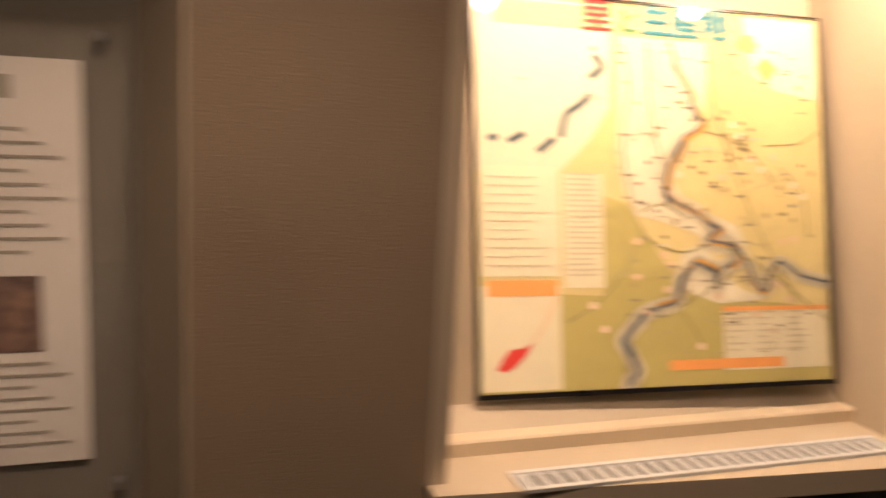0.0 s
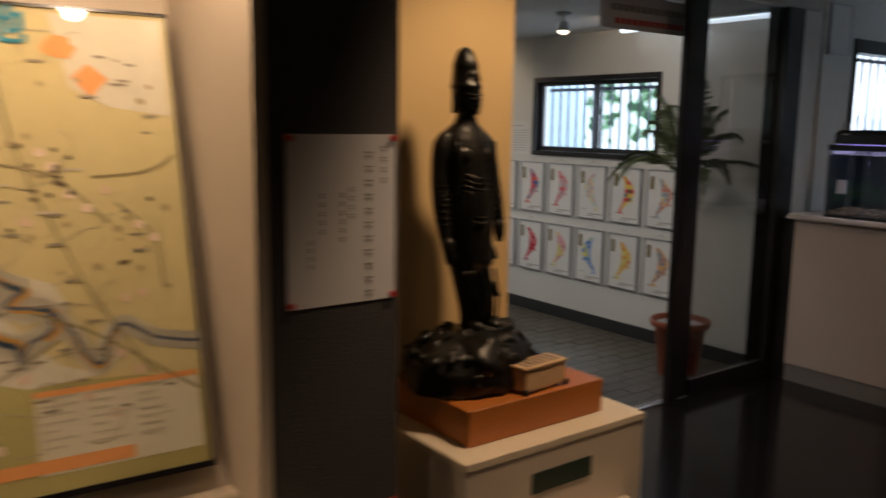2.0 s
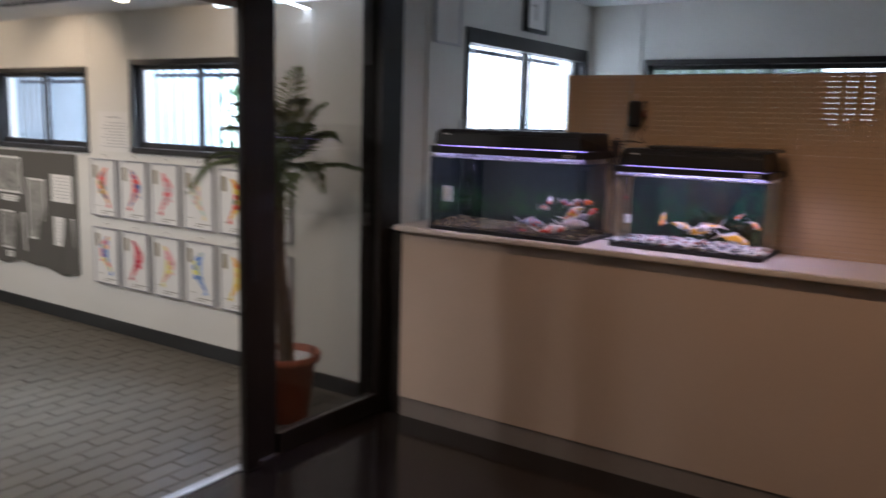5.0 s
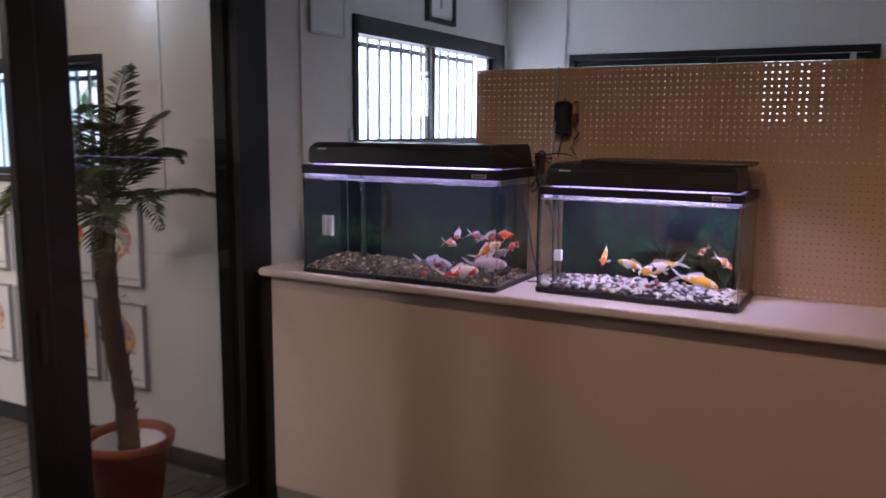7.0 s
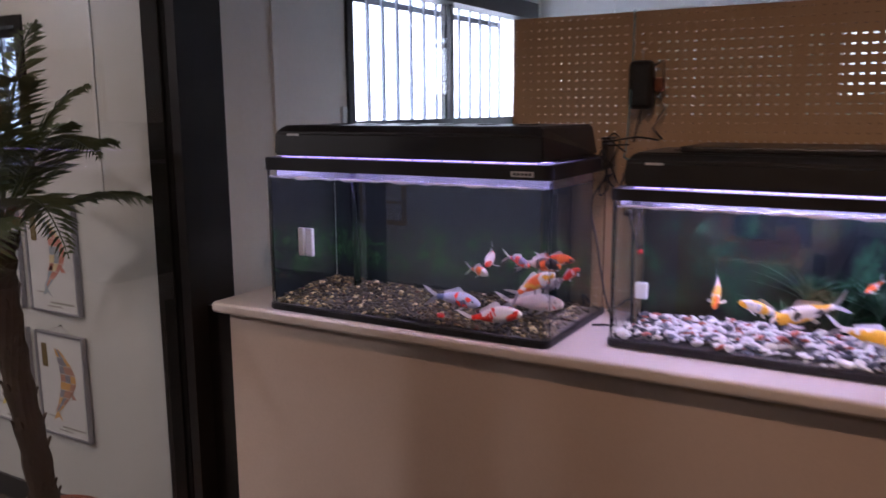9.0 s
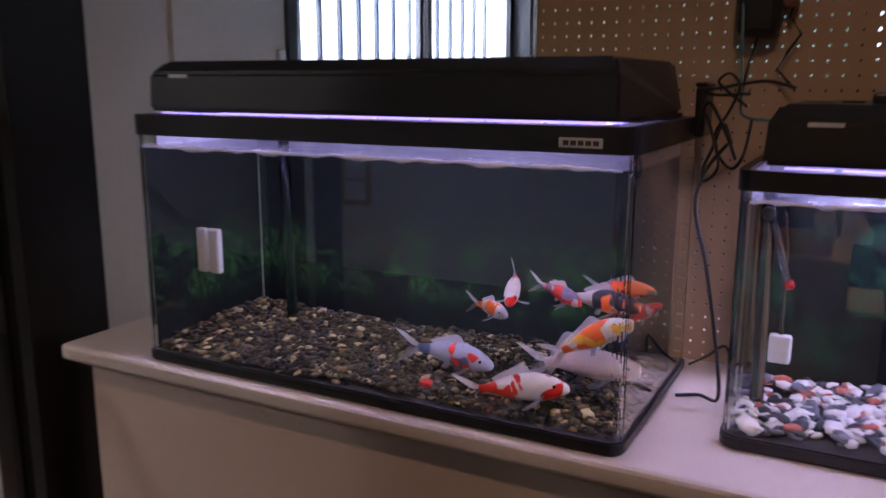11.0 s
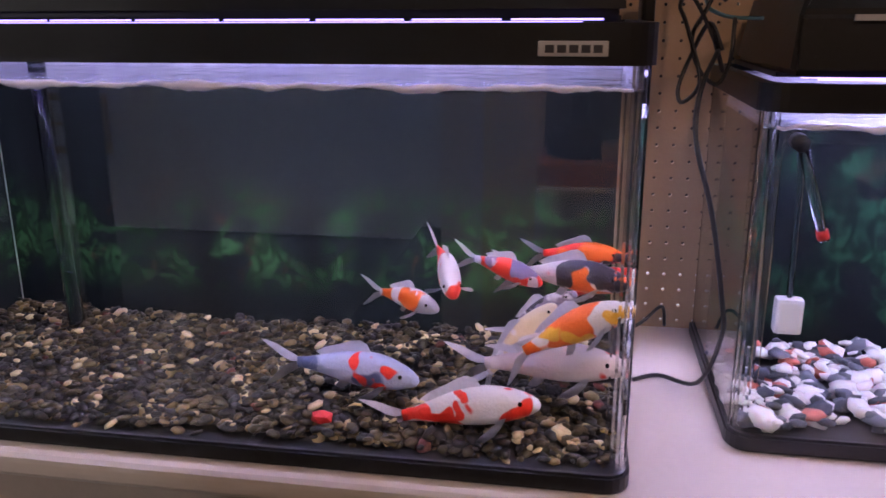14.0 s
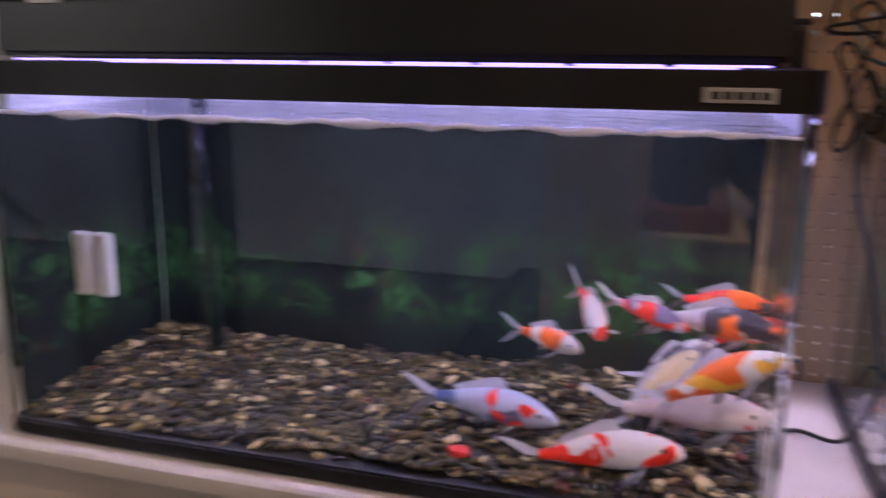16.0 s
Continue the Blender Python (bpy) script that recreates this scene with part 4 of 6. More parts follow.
def statue():
    bm = bmesh.new()
    cx, cy = 4.502, 4.635

    def loft(rows, n=20):
        rings = [[bm.verts.new((cx + ox + w * math.cos(2 * math.pi * q / n), cy + oy + d * math.sin(2 * math.pi * q / n), z)) for q in range(n)] for z, w, d, ox, oy in rows]
        for a, b in zip(rings, rings[1:]):
            for q in range(n):
                bm.faces.new((a[q], a[(q + 1) % n], b[(q + 1) % n], b[q]))
        bm.faces.new(list(reversed(rings[0])))
        bm.faces.new(rings[-1])
    # robe, wrapped hips, waist, chest, neck
    loft([(0.885, 0.046, 0.042, 0.028, 0), (0.93, 0.044, 0.040, 0.024, 0), (0.98, 0.048, 0.043, 0.017, 0), (1.03, 0.053, 0.046, 0.010, 0), (1.058, 0.056, 0.048, 0.006, 0), (1.060, 0.064, 0.054, 0.006, 0), (1.075, 0.066, 0.055, 0.004, 0), (1.12, 0.070, 0.056, -0.001, 0), (1.165, 0.071, 0.058, -0.004, -0.003), (1.20, 0.066, 0.060, -0.005, -0.009), (1.235, 0.058, 0.058, -0.005, -0.012), (1.265, 0.054, 0.053, -0.004, -0.009), (1.295, 0.057, 0.051, -0.003, -0.006), (1.325, 0.064, 0.052, -0.002, -0.006), (1.352, 0.071, 0.050, 0, -0.003), (1.375, 0.068, 0.044, 0, 0), (1.395, 0.050, 0.037, 0, 0), (1.408, 0.031, 0.030, 0, -0.002), (1.425, 0.023, 0.025, 0, -0.005), (1.445, 0.023, 0.025, 0, -0.006)], 28)
    # face, hair and tall headdress
    loft([(1.424, 0.014, 0.018, 0, -0.014), (1.432, 0.025, 0.031, 0, -0.011), (1.450, 0.0325, 0.038, 0, -0.008), (1.472, 0.0345, 0.039, 0, -0.006), (1.489, 0.0345, 0.038, 0, -0.004), (1.492, 0.0375, 0.041, 0, -0.003), (1.500, 0.0370, 0.040, 0, -0.003), (1.503, 0.0345, 0.037, 0, -0.002), (1.520, 0.0325, 0.035, 0, 0), (1.538, 0.0300, 0.032, 0, 0.001), (1.541, 0.0315, 0.033, 0, 0.001), (1.548, 0.0305, 0.032, 0, 0.001), (1.562, 0.0255, 0.027, 0, 0.002), (1.577, 0.0190, 0.020, 0, 0.003), (1.587, 0.0100, 0.011, 0, 0.003), (1.590, 0.003, 0.003, 0, 0.003)], 20)
    # nose, brows, eyes, mouth, long ears, ornament of the headdress
    for a, b, r in (((0, -0.045, 1.470), (0, -0.051, 1.455), 0.005), ((-0.022, -0.038, 1.477), (-0.004, -0.044, 1.474), 0.003), ((0.022, -0.038, 1.477), (0.004, -0.044, 1.474), 0.003), ((-0.019, -0.041, 1.466), (-0.007, -0.045, 1.465), 0.0026), ((0.019, -0.041, 1.466), (0.007, -0.045, 1.465), 0.0026), ((-0.009, -0.044, 1.442), (0.009, -0.044, 1.442), 0.0032), ((-0.037, -0.004, 1.478), (-0.036, -0.004, 1.432), 0.006), ((0.037, -0.004, 1.478), (0.036, -0.004, 1.432), 0.006), ((0, -0.034, 1.508), (0, -0.031, 1.536), 0.009), ((-0.018, -0.030, 1.508), (-0.010, -0.031, 1.532), 0.005), ((0.018, -0.030, 1.508), (0.010, -0.031, 1.532), 0.005)):
        tube([(cx + a[0], cy + a[1], a[2]), (cx + b[0], cy + b[1], b[2])], r, 8, bm=bm)
    # full breast under the thin robe
    for sx in (-1, 1):
        bmesh.ops.create_icosphere(bm, subdivisions=3, radius=1.0, matrix=Matrix.Translation((cx + sx * 0.031, cy - 0.030, 1.332)) @ Matrix.Diagonal((0.031, 0.026, 0.026, 1)))
    # arms hanging close to the body, ridged forearm bands, slim hands
    for sx, dz in ((-1, -0.012), (1, 0.022)):
        pts = smooth_line([(cx + sx * 0.046, cy, 1.378), (cx + sx * 0.067, cy + 0.002, 1.352), (cx + sx * 0.078, cy, 1.285), (cx + sx * 0.083, cy - 0.008, 1.215), (cx + sx * 0.083, cy - 0.020, 1.150 + dz), (cx + sx * 0.081, cy - 0.028, 1.128 + dz), (cx + sx * 0.078, cy - 0.032, 1.092 + dz)], 5)
        rad = list(np.interp(np.linspace(0, 1, len(pts)), [0, 0.17, 0.34, 0.5, 0.62, 0.70, 0.80, 0.90, 1.0], [0.018, 0.024, 0.023, 0.022, 0.018, 0.0135, 0.0155, 0.014, 0.006]))
        tube(pts, 0.02, 14, rad, bm)
        for q in range(8):
            z = 1.262 - q * 0.013
            xx = 0.079 + 0.004 * q / 7
            tube([(cx + sx * xx + (0.0235 - 0.0004 * q) * math.cos(a), cy - 0.004 - 0.0016 * q + (0.0235 - 0.0004 * q) * math.sin(a), z + 0.004 * math.sin(a + q)) for a in np.linspace(0, 2 * math.pi, 15)], 0.0014, 5, bm=bm)
    # hanging folds across the belly
    for q in range(9):
        z, w = 1.290 - q * 0.0135, 0.026 + 0.018 * math.sin(math.pi * (q + 1) / 10)
        tube([(cx - 0.004 + u * w, cy - 0.0665 + 0.017 * u * u, z - 0.013 * (1 - u * u)) for u in np.linspace(-1, 1, 11)], 0.0022, 6, bm=bm)
    # edges of the mantle, thigh folds and folds of the robe
    for a, b in (((-0.058, 1.365), (-0.046, 1.20)), ((0.058, 1.365), (0.044, 1.20)), ((-0.046, 1.20), (-0.004, 1.13)), ((0.044, 1.20), (-0.002, 1.13)), ((0.0, 1.13), (0.006, 1.07)), ((-0.045, 1.05), (0.0, 0.92)), ((0.050, 1.05), (0.058, 0.92)), ((0.004, 1.05), (0.024, 0.92)), ((-0.022, 1.05), (0.010, 0.92)), ((0.030, 1.05), (0.044, 0.92))):
        tube(smooth_line([(cx + a[0], cy - 0.044, a[1]), (cx + (a[0] + b[0]) / 2 - 0.003, cy - 0.054, (a[1] + b[1]) / 2), (cx + b[0], cy - 0.040, b[1])], 4), 0.0036, 6, bm=bm)
    # hem points blown to the side
    for x, z, l in ((0.062, 1.085, 0.050), (0.068, 0.985, 0.050), (0.052, 0.945, 0.03), (-0.052, 1.085, 0.045)):
        tube([(cx + x * 0.6, cy - 0.015, z + 0.035), (cx + x * 0.95, cy - 0.022, z + 0.008), (cx + x * 1.18, cy - 0.018, z - l * 0.25), (cx + x * 1.40, cy - 0.014, z - l * 0.30)], 0.01, 8, [0.014, 0.012, 0.008, 0.002], bm)
    # feet
    for s in (-1, 1):
        tube([(cx + 0.024 + s * 0.022, cy + 0.01, 0.905), (cx + 0.024 + s * 0.026, cy - 0.03, 0.905), (cx + 0.024 + s * 0.028, cy - 0.058, 0.90)], 0.016, 8, [0.018, 0.018, 0.010], bm)
    # rock of curling waves, with a fish head among them
    rng = random.Random(5)
    bmesh.ops.create_icosphere(bm, subdivisions=4, radius=1.0, matrix=Matrix.Translation((cx + 0.03, cy, 0.785)) @ Matrix.Diagonal((0.185, 0.135, 0.115, 1)))
    bmesh.ops.create_icosphere(bm, subdivisions=3, radius=1.0, matrix=Matrix.Translation((cx + 0.0, cy - 0.075, 0.845)) @ Euler((0.5, 0, 0.2)).to_matrix().to_4x4() @ Matrix.Diagonal((0.055, 0.075, 0.05, 1)))
    for q in range(64):
        a = rng.uniform(0, 6.28)
        rr = rng.uniform(0.40, 1.0)
        x, y = 0.03 + 0.185 * rr * math.cos(a), 0.135 * rr * math.sin(a)
        z = 0.785 + 0.105 * math.sqrt(max(0, 1 - rr * rr))
        r = rng.uniform(0.013, 0.026)
        spin = rng.uniform(0, 6.28)
        pts = [(cx + x + r * math.cos(spin + w) * (1 - w / 9), cy + y + 0.3 * r * math.sin(w), z + r * math.sin(w) * (1 - w / 9)) for w in np.linspace(0, 5.0, 10)]
        tube(pts, 0.007, 6, list(np.linspace(0.011, 0.004, 10)), bm)
    for v in bm.verts:
        lean = 0.024 * max(0.0, min(1.0, (1.40 - v.co.z) / 0.46)) if v.co.z > 0.884 else 0.0
        v.co.x += lean
        if v.co.z < 0.90:
            k = noise.noise(v.co * 26) * 0.016 + noise.noise(v.co * 60) * 0.008
            v.co += Vector((v.co.x - cx, v.co.y - cy, 0.3 * (v.co.z - 0.75))).normalized() * k
        v.co.z = max(v.co.z, 0.7505)
    bmesh.ops.recalc_face_normals(bm, faces=bm.faces)
    return solid("statue", bm, M_BRONZE, "dark bronze standing figure on a rock of curling waves", "statue", smooth=True)


statue()
ob_ = thing("offering_box", (4.645, 4.50, 0.75), "small pale wooden offering box with slots in its lid", "offering box")
ob_.rotation_euler = (0, 0, radians(6))
M_PALEWOOD = mat("pale wood", (0.62, 0.42, 0.22), 0.5, vary=0.12, scale=8, grain=90, bump=0.1)
for nm, r, m_ in (("body", (-0.075, 0.075, -0.028, 0.034, 0.006, 0.062), M_PALEWOOD), ("lid", (-0.079, 0.079, -0.032, 0.038, 0.0625, 0.070), M_PALEWOOD)):
    o = new(nm, mesh_of(nm, boxes(r, bevel=0.004, segs=2), m_))
    o.parent = ob_
for q in range(6):
    o = new("slot", mesh_of("slot", boxes((-0.062 + q * 0.022, -0.055 + q * 0.022, -0.022, 0.028, 0.0695, 0.0712)), M_INK))
    o.parent = ob_
for x in (-0.076, 0.076):
    for y in (-0.029, 0.035):
        o = new("corner_fitting", mesh_of("corner_fitting", boxes((x - 0.006, x + 0.006, y - 0.006, y + 0.006, 0.0, 0.016), bevel=0.002), M_BLACK))
        o.parent = ob_

# ---- the map ----
M_MAPFRAME = mat("dark steel edge", (0.05, 0.05, 0.055), 0.3, metal=0.8, vary=0.1, bump=0)
MAPM = Matrix.Translation((2.893, 4.648, 0.722)) @ Matrix.Rotation(radians(-3.0), 4, 'Z') @ Matrix(((1, 0, 0), (0, math.cos(radians(75.3)), -math.sin(radians(75.3))), (0, math.sin(radians(75.3)), math.cos(radians(75.3))))).to_4x4()
MW, MH = 0.940, 0.928


def map_paper():
    m = mat("printed map paper", (0.60, 0.49, 0.20), 0.6, vary=0.1, scale=3, grain=40, bump=0.02, second=(0.64, 0.58, 0.30))
    return m


def on_map(name, polys, material, lift, parent, label=""):
    """Flat print on the map sheet: polygons in sheet units (0..1 from the left, 0..1 from the foot)."""
    bm = bmesh.new()
    for poly in polys:
        bm.faces.new([bm.verts.new(MAPM @ Vector((u * MW, v * MH, lift))) for u, v in poly])
    bmesh.ops.recalc_face_normals(bm, faces=bm.faces)
    return part(name, bm, material, parent, label)


def band(pts, w, jitter=0.0):
    """Quads along a winding line."""
    p = [Vector((a, b, 0)) for a, b in pts]
    p = smooth_line(p, 6)
    out = []
    for a, b in zip(p, p[1:]):
        d = (b - a)
        n = Vector((-d.y, d.x, 0)).normalized() * w
        e = d.normalized() * w * 0.4
        out.append([tuple((a - n - e)[:2]), tuple((b - n + e)[:2]), tuple((b + n + e)[:2]), tuple((a + n - e)[:2])])
    return out


def rect(u0, u1, v0, v1):
    return [(u0, v0), (u1, v0), (u1, v1), (u0, v1)]


def blob(u, v, r, k=12, sq=1.0, seed=0):
    rng = random.Random(seed)
    return [(u + r * math.cos(2 * math.pi * q / k) * rng.uniform(0.8, 1.2), v + sq * r * math.sin(2 * math.pi * q / k) * rng.uniform(0.8, 1.2)) for q in range(k)]


mp_ = thing("wall_map", (3.37, 4.7, 0.71), "large printed river map leaning in the lit niche under glass", "map")
bm = boxes((0, MW, 0, MH, -0.012, 0.0))
bmesh.ops.transform(bm, matrix=MAPM, verts=bm.verts)
part("sheet", bm, map_paper(), mp_, "yellow-green printed sheet")
bm = boxes((-0.006, MW + 0.006, -0.012, 0.0, -0.012, 0.008), (-0.006, 0, 0, MH, -0.012, 0.006), (MW, MW + 0.006, 0, MH, -0.012, 0.006), (-0.006, MW + 0.006, MH, MH + 0.006, -0.012, 0.006))
bmesh.ops.transform(bm, matrix=MAPM, verts=bm.verts)
part("edge_frame", bm, M_MAPFRAME, mp_, "thin dark steel edging")
bm = boxes((0.001, MW - 0.001, 0.001, MH - 0.001, 0.006, 0.009))
bmesh.ops.transform(bm, matrix=MAPM, verts=bm.verts)
mg = part("glass_sheet", bm, M_GLASS, mp_, "clear cover glass")
mg.visible_shadow = False


def ink(name, c, rough=0.7):
    return mat(name, c, rough, vary=0.08, bump=0)


I_PALE, I_CREAM, I_GREY, I_GREEN = ink("pale print", (0.70, 0.66, 0.50)), ink("cream print", (0.74, 0.70, 0.52)), ink("grey print", (0.38, 0.36, 0.32)), ink("olive print", (0.46, 0.41, 0.14))
I_ORANGE, I_RED, I_TEAL, I_BLUE, I_LEAF, I_ROAD = ink("orange print", (0.80, 0.36, 0.10)), ink("red print", (0.62, 0.04, 0.03)), ink("teal print", (0.03, 0.22, 0.30)), ink("river blue print", (0.15, 0.17, 0.22)), ink("leaf green print", (0.12, 0.26, 0.10)), ink("road brown print", (0.42, 0.33, 0.17))
on_map("lowland_print", [[(0.0, 0.0), (1.0, 0.0), (1.0, 0.19), (0.84, 0.21), (0.68, 0.216), (0.60, 0.26), (0.52, 0.295), (0.445, 0.405), (0.40, 0.47), (0.337, 0.49), (0.33, 0.234), (0.0, 0.25)]], I_GREEN, 0.0006, mp_, "olive lowland print")
on_map("plain_print", [[(0.391, 0.91), (0.649, 0.91), (0.648, 0.808), (0.618, 0.696), (0.555, 0.601), (0.535, 0.536), (0.57, 0.475), (0.723, 0.415), (0.748, 0.359), (0.66, 0.338), (0.594, 0.396), (0.487, 0.429), (0.421, 0.44), (0.393, 0.513), (0.379, 0.606)], [(0.0, 0.55), (0.22, 0.55), (0.31, 0.64), (0.36, 0.72), (0.37, 0.99), (0.0, 0.99)], [(0.76, 0.99), (0.79, 0.83), (0.86, 0.79), (0.99, 0.77), (0.99, 0.99)], [(0.56, 0.35), (0.62, 0.37), (0.67, 0.30), (0.72, 0.25), (0.80, 0.22), (0.66, 0.21), (0.57, 0.24), (0.54, 0.29)]], I_PALE, 0.0008, mp_, "pale plain print")
on_map("text_panel", [rect(0.008, 0.215, 0.285, 0.56), rect(0.225, 0.333, 0.255, 0.546), rect(0.005, 0.212, 0.005, 0.262), rect(0.668, 0.99, 0.035, 0.19)], I_CREAM, 0.0010, mp_, "cream text panels")
river = [(0.535, 0.908), (0.553, 0.849), (0.582, 0.78), (0.609, 0.724), (0.619, 0.679), (0.564, 0.642), (0.536, 0.581), (0.51, 0.528), (0.532, 0.48), (0.612, 0.442), (0.659, 0.409), (0.638, 0.383), (0.698, 0.365), (0.717, 0.331), (0.674, 0.303), (0.653, 0.251)]
river2 = [(0.647, 0.265), (0.64, 0.302), (0.595, 0.313), (0.555, 0.277), (0.529, 0.218), (0.457, 0.19), (0.409, 0.16), (0.386, 0.112), (0.41, 0.049), (0.395, 0.004)]
river3 = [(0.717, 0.354), (0.76, 0.293), (0.793, 0.24), (0.82, 0.292), (0.845, 0.318), (0.913, 0.285), (0.995, 0.265)]
def winding(pts, amp, turns):
    p = smooth_line([Vector((a, b, 0)) for a, b in pts], 4)
    return [(v.x + amp * math.sin(turns * q) + 0.4 * amp * math.sin(2.3 * turns * q + 1), v.y + amp * 0.6 * math.cos(0.8 * turns * q)) for q, v in enumerate(p)]


river, river2, river3 = winding(river, 0.005, 0.95), winding(river2, 0.005, 0.85), winding(river3, 0.004, 0.9)
on_map("flood_plain_print", band(river[20:], 0.024) + band(river2, 0.022) + band(river3, 0.019), I_PALE, 0.0012, mp_)
on_map("river_bank_print", band([(u + 0.008, v - 0.004) for u, v in river[4:56]], 0.0075) + band([(u + 0.006, v + 0.006) for u, v in river2[:20]], 0.007) + band([(u, v - 0.006) for u, v in river3[3:16]], 0.0055), ink("amber print", (0.75, 0.42, 0.08)), 0.0014, mp_)
on_map("river_print", band(river, 0.0036) + band(river2, 0.0040) + band(river3, 0.0036) + band([(u + 0.010, v + 0.004) for u, v in river2[12:]], 0.0016), I_BLUE, 0.0016, mp_, "dark blue river print")
# bolder stretches of the river, as if drawn with a brush
on_map("river_stroke_print", [q for a in range(2, 54, 9) for q in band(river[a:a + 4], 0.0058)] + [q for a in range(3, 32, 8) for q in band(river2[a:a + 4], 0.0055)], ink("deep blue print", (0.05, 0.10, 0.17)), 0.0017, mp_)
roads = [[(0.397, 0.889), (0.417, 0.78), (0.395, 0.646), (0.406, 0.513), (0.444, 0.392), (0.549, 0.346), (0.634, 0.367)], [(0.649, 0.907), (0.66, 0.779), (0.692, 0.639), (0.758, 0.469), (0.795, 0.384), (0.898, 0.21)], [(0.445, 0.405), (0.385, 0.293), (0.303, 0.211), (0.226, 0.169)], [(0.817, 0.636), (0.926, 0.647), (0.99, 0.682)], [(0.858, 0.578), (0.927, 0.504), (0.939, 0.389)], [(0.551, 0.188), (0.606, 0.104)], [(0.63, 0.668), (0.743, 0.637), (0.839, 0.536)], [(0.47, 0.90), (0.475, 0.74), (0.50, 0.60)], [(0.68, 0.36), (0.80, 0.30), (0.99, 0.16)], [(0.72, 0.30), (0.62, 0.24), (0.53, 0.20)], [(0.44, 0.45), (0.50, 0.47), (0.56, 0.44)]]
on_map("road_print", [q for r in roads for q in band(r, 0.0024)], ink("olive grey road print", (0.30, 0.26, 0.12)), 0.0018, mp_)
rng = random.Random(9)
tracks = []
for q in range(26):
    u, v, a = rng.uniform(0.36, 0.92), rng.uniform(0.12, 0.92), rng.uniform(0, 6.28)
    pts = [(u, v)]
    for k in range(5):
        a += rng.uniform(-0.9, 0.9)
        u, v = u + 0.026 * math.cos(a), v + 0.026 * math.sin(a)
        pts.append((min(max(u, 0.37), 0.985), min(max(v, 0.08), 0.95)))
    tracks += band(pts, 0.0012)
on_map("track_print", tracks, ink("grey line print", (0.42, 0.38, 0.24)), 0.0017, mp_)
on_map("place_names", [rect(u, u + rng.uniform(0.014, 0.034), v, v + 0.006) for u, v in [(rng.uniform(0.38, 0.94), rng.uniform(0.10, 0.90)) for q in range(60)]], ink("brown name print", (0.30, 0.26, 0.18)), 0.0021, mp_)
isles = [[(0.322, 0.854), (0.340, 0.825), (0.310, 0.796)], [(0.306, 0.750), (0.276, 0.721), (0.240, 0.695), (0.226, 0.640)], [(0.203, 0.631), (0.165, 0.600)], [(0.124, 0.642), (0.087, 0.622)]]
on_map("island_print", [q for r in isles for q in band(r, 0.0085)] + [blob(0.044, 0.629, 0.013, 9, 0.8, 5), blob(0.318, 0.872, 0.007, 8, 1.2, 6)], ink("island print", (0.08, 0.13, 0.16)), 0.0016, mp_, "dark island chain print")
rng = random.Random(3)
on_map("town_print", [blob(rng.uniform(0.40, 0.97), rng.uniform(0.22, 0.90), rng.uniform(0.004, 0.009), 7, 1, q) for q in range(46)], I_ROAD, 0.0020, mp_)
on_map("flower_print", [blob(rng.uniform(0.30, 0.97), rng.uniform(0.12, 0.70), 0.011, 8, 1, q) for q in range(16)], ink("pink print", (0.72, 0.54, 0.38)), 0.0019, mp_)
on_map("text_lines", [rect(0.02, rng.uniform(0.12, 0.205), v, v + 0.004) for v in np.arange(0.31, 0.55, 0.022)] + [rect(0.232, rng.uniform(0.305, 0.328), v, v + 0.005) for v in np.arange(0.285, 0.55, 0.0135)] + [rect(u, u + rng.uniform(0.03, 0.075), v, v + 0.005) for u in (0.675, 0.77, 0.86) for v in np.arange(0.085, 0.19, 0.0165)] + [rect(u, u + 0.04, v, v + 0.006) for u, v in ((0.42, 0.93), (0.56, 0.86), (0.30, 0.74), (0.10, 0.78), (0.88, 0.47), (0.76, 0.65), (0.70, 0.56), (0.30, 0.46), (0.62, 0.62), (0.86, 0.08), (0.40, 0.52), (0.48, 0.36))], ink("faint grey print", (0.58, 0.53, 0.38)), 0.0020, mp_, "small grey lettering bars")
on_map("heading_band", [rect(0.023, 0.204, 0.236, 0.275), rect(0.508, 0.847, 0.040, 0.066), rect(0.668, 0.99, 0.19, 0.202)] + [blob(0.775, 0.916, 0.030, 14, 0.9, 2), blob(0.829, 0.851, 0.042, 4, 0.9, 4)], I_ORANGE, 0.0018, mp_, "orange heading bands")
on_map("title_block", [rect(0.05, 0.36, 0.922, 0.983)], ink("faded orange print", (0.80, 0.50, 0.26)), 0.0013, mp_, "faded orange title block")
on_map("red_print", [[(0.045, 0.058), (0.060, 0.085), (0.079, 0.106), (0.110, 0.108), (0.138, 0.122), (0.118, 0.090), (0.089, 0.062), (0.065, 0.050)]], I_RED, 0.0018, mp_, "red map inset")
on_map("leader_print", band([(0.138, 0.122), (0.17, 0.17), (0.20, 0.23)], 0.003), ink("pale orange print", (0.78, 0.52, 0.32)), 0.0017, mp_)
# dark place marks clustered on the upland
rng = random.Random(31)
on_map("place_mark", [blob(min(0.97, max(0.4, rng.gauss(a, 0.035))), rng.gauss(b, 0.045), 0.0062, 6, 1, q) for q, (a, b) in enumerate([(0.74, 0.62)] * 14 + [(0.45, 0.50)] * 8 + [(0.56, 0.56)] * 6 + [(0.90, 0.49)] * 4)], ink("dark brown mark print", (0.14, 0.10, 0.06)), 0.0022, mp_)
on_map("lamp_mark", [blob(u, v, 0.011, 9, 1, 3) for u, v in ((0.74, 0.66), (0.77, 0.60), (0.80, 0.57), (0.90, 0.53), (0.93, 0.50), (0.72, 0.69), (0.60, 0.10), (0.33, 0.15), (0.55, 0.55), (0.30, 0.21))], ink("pale pink print", (0.82, 0.66, 0.52)), 0.0021, mp_)


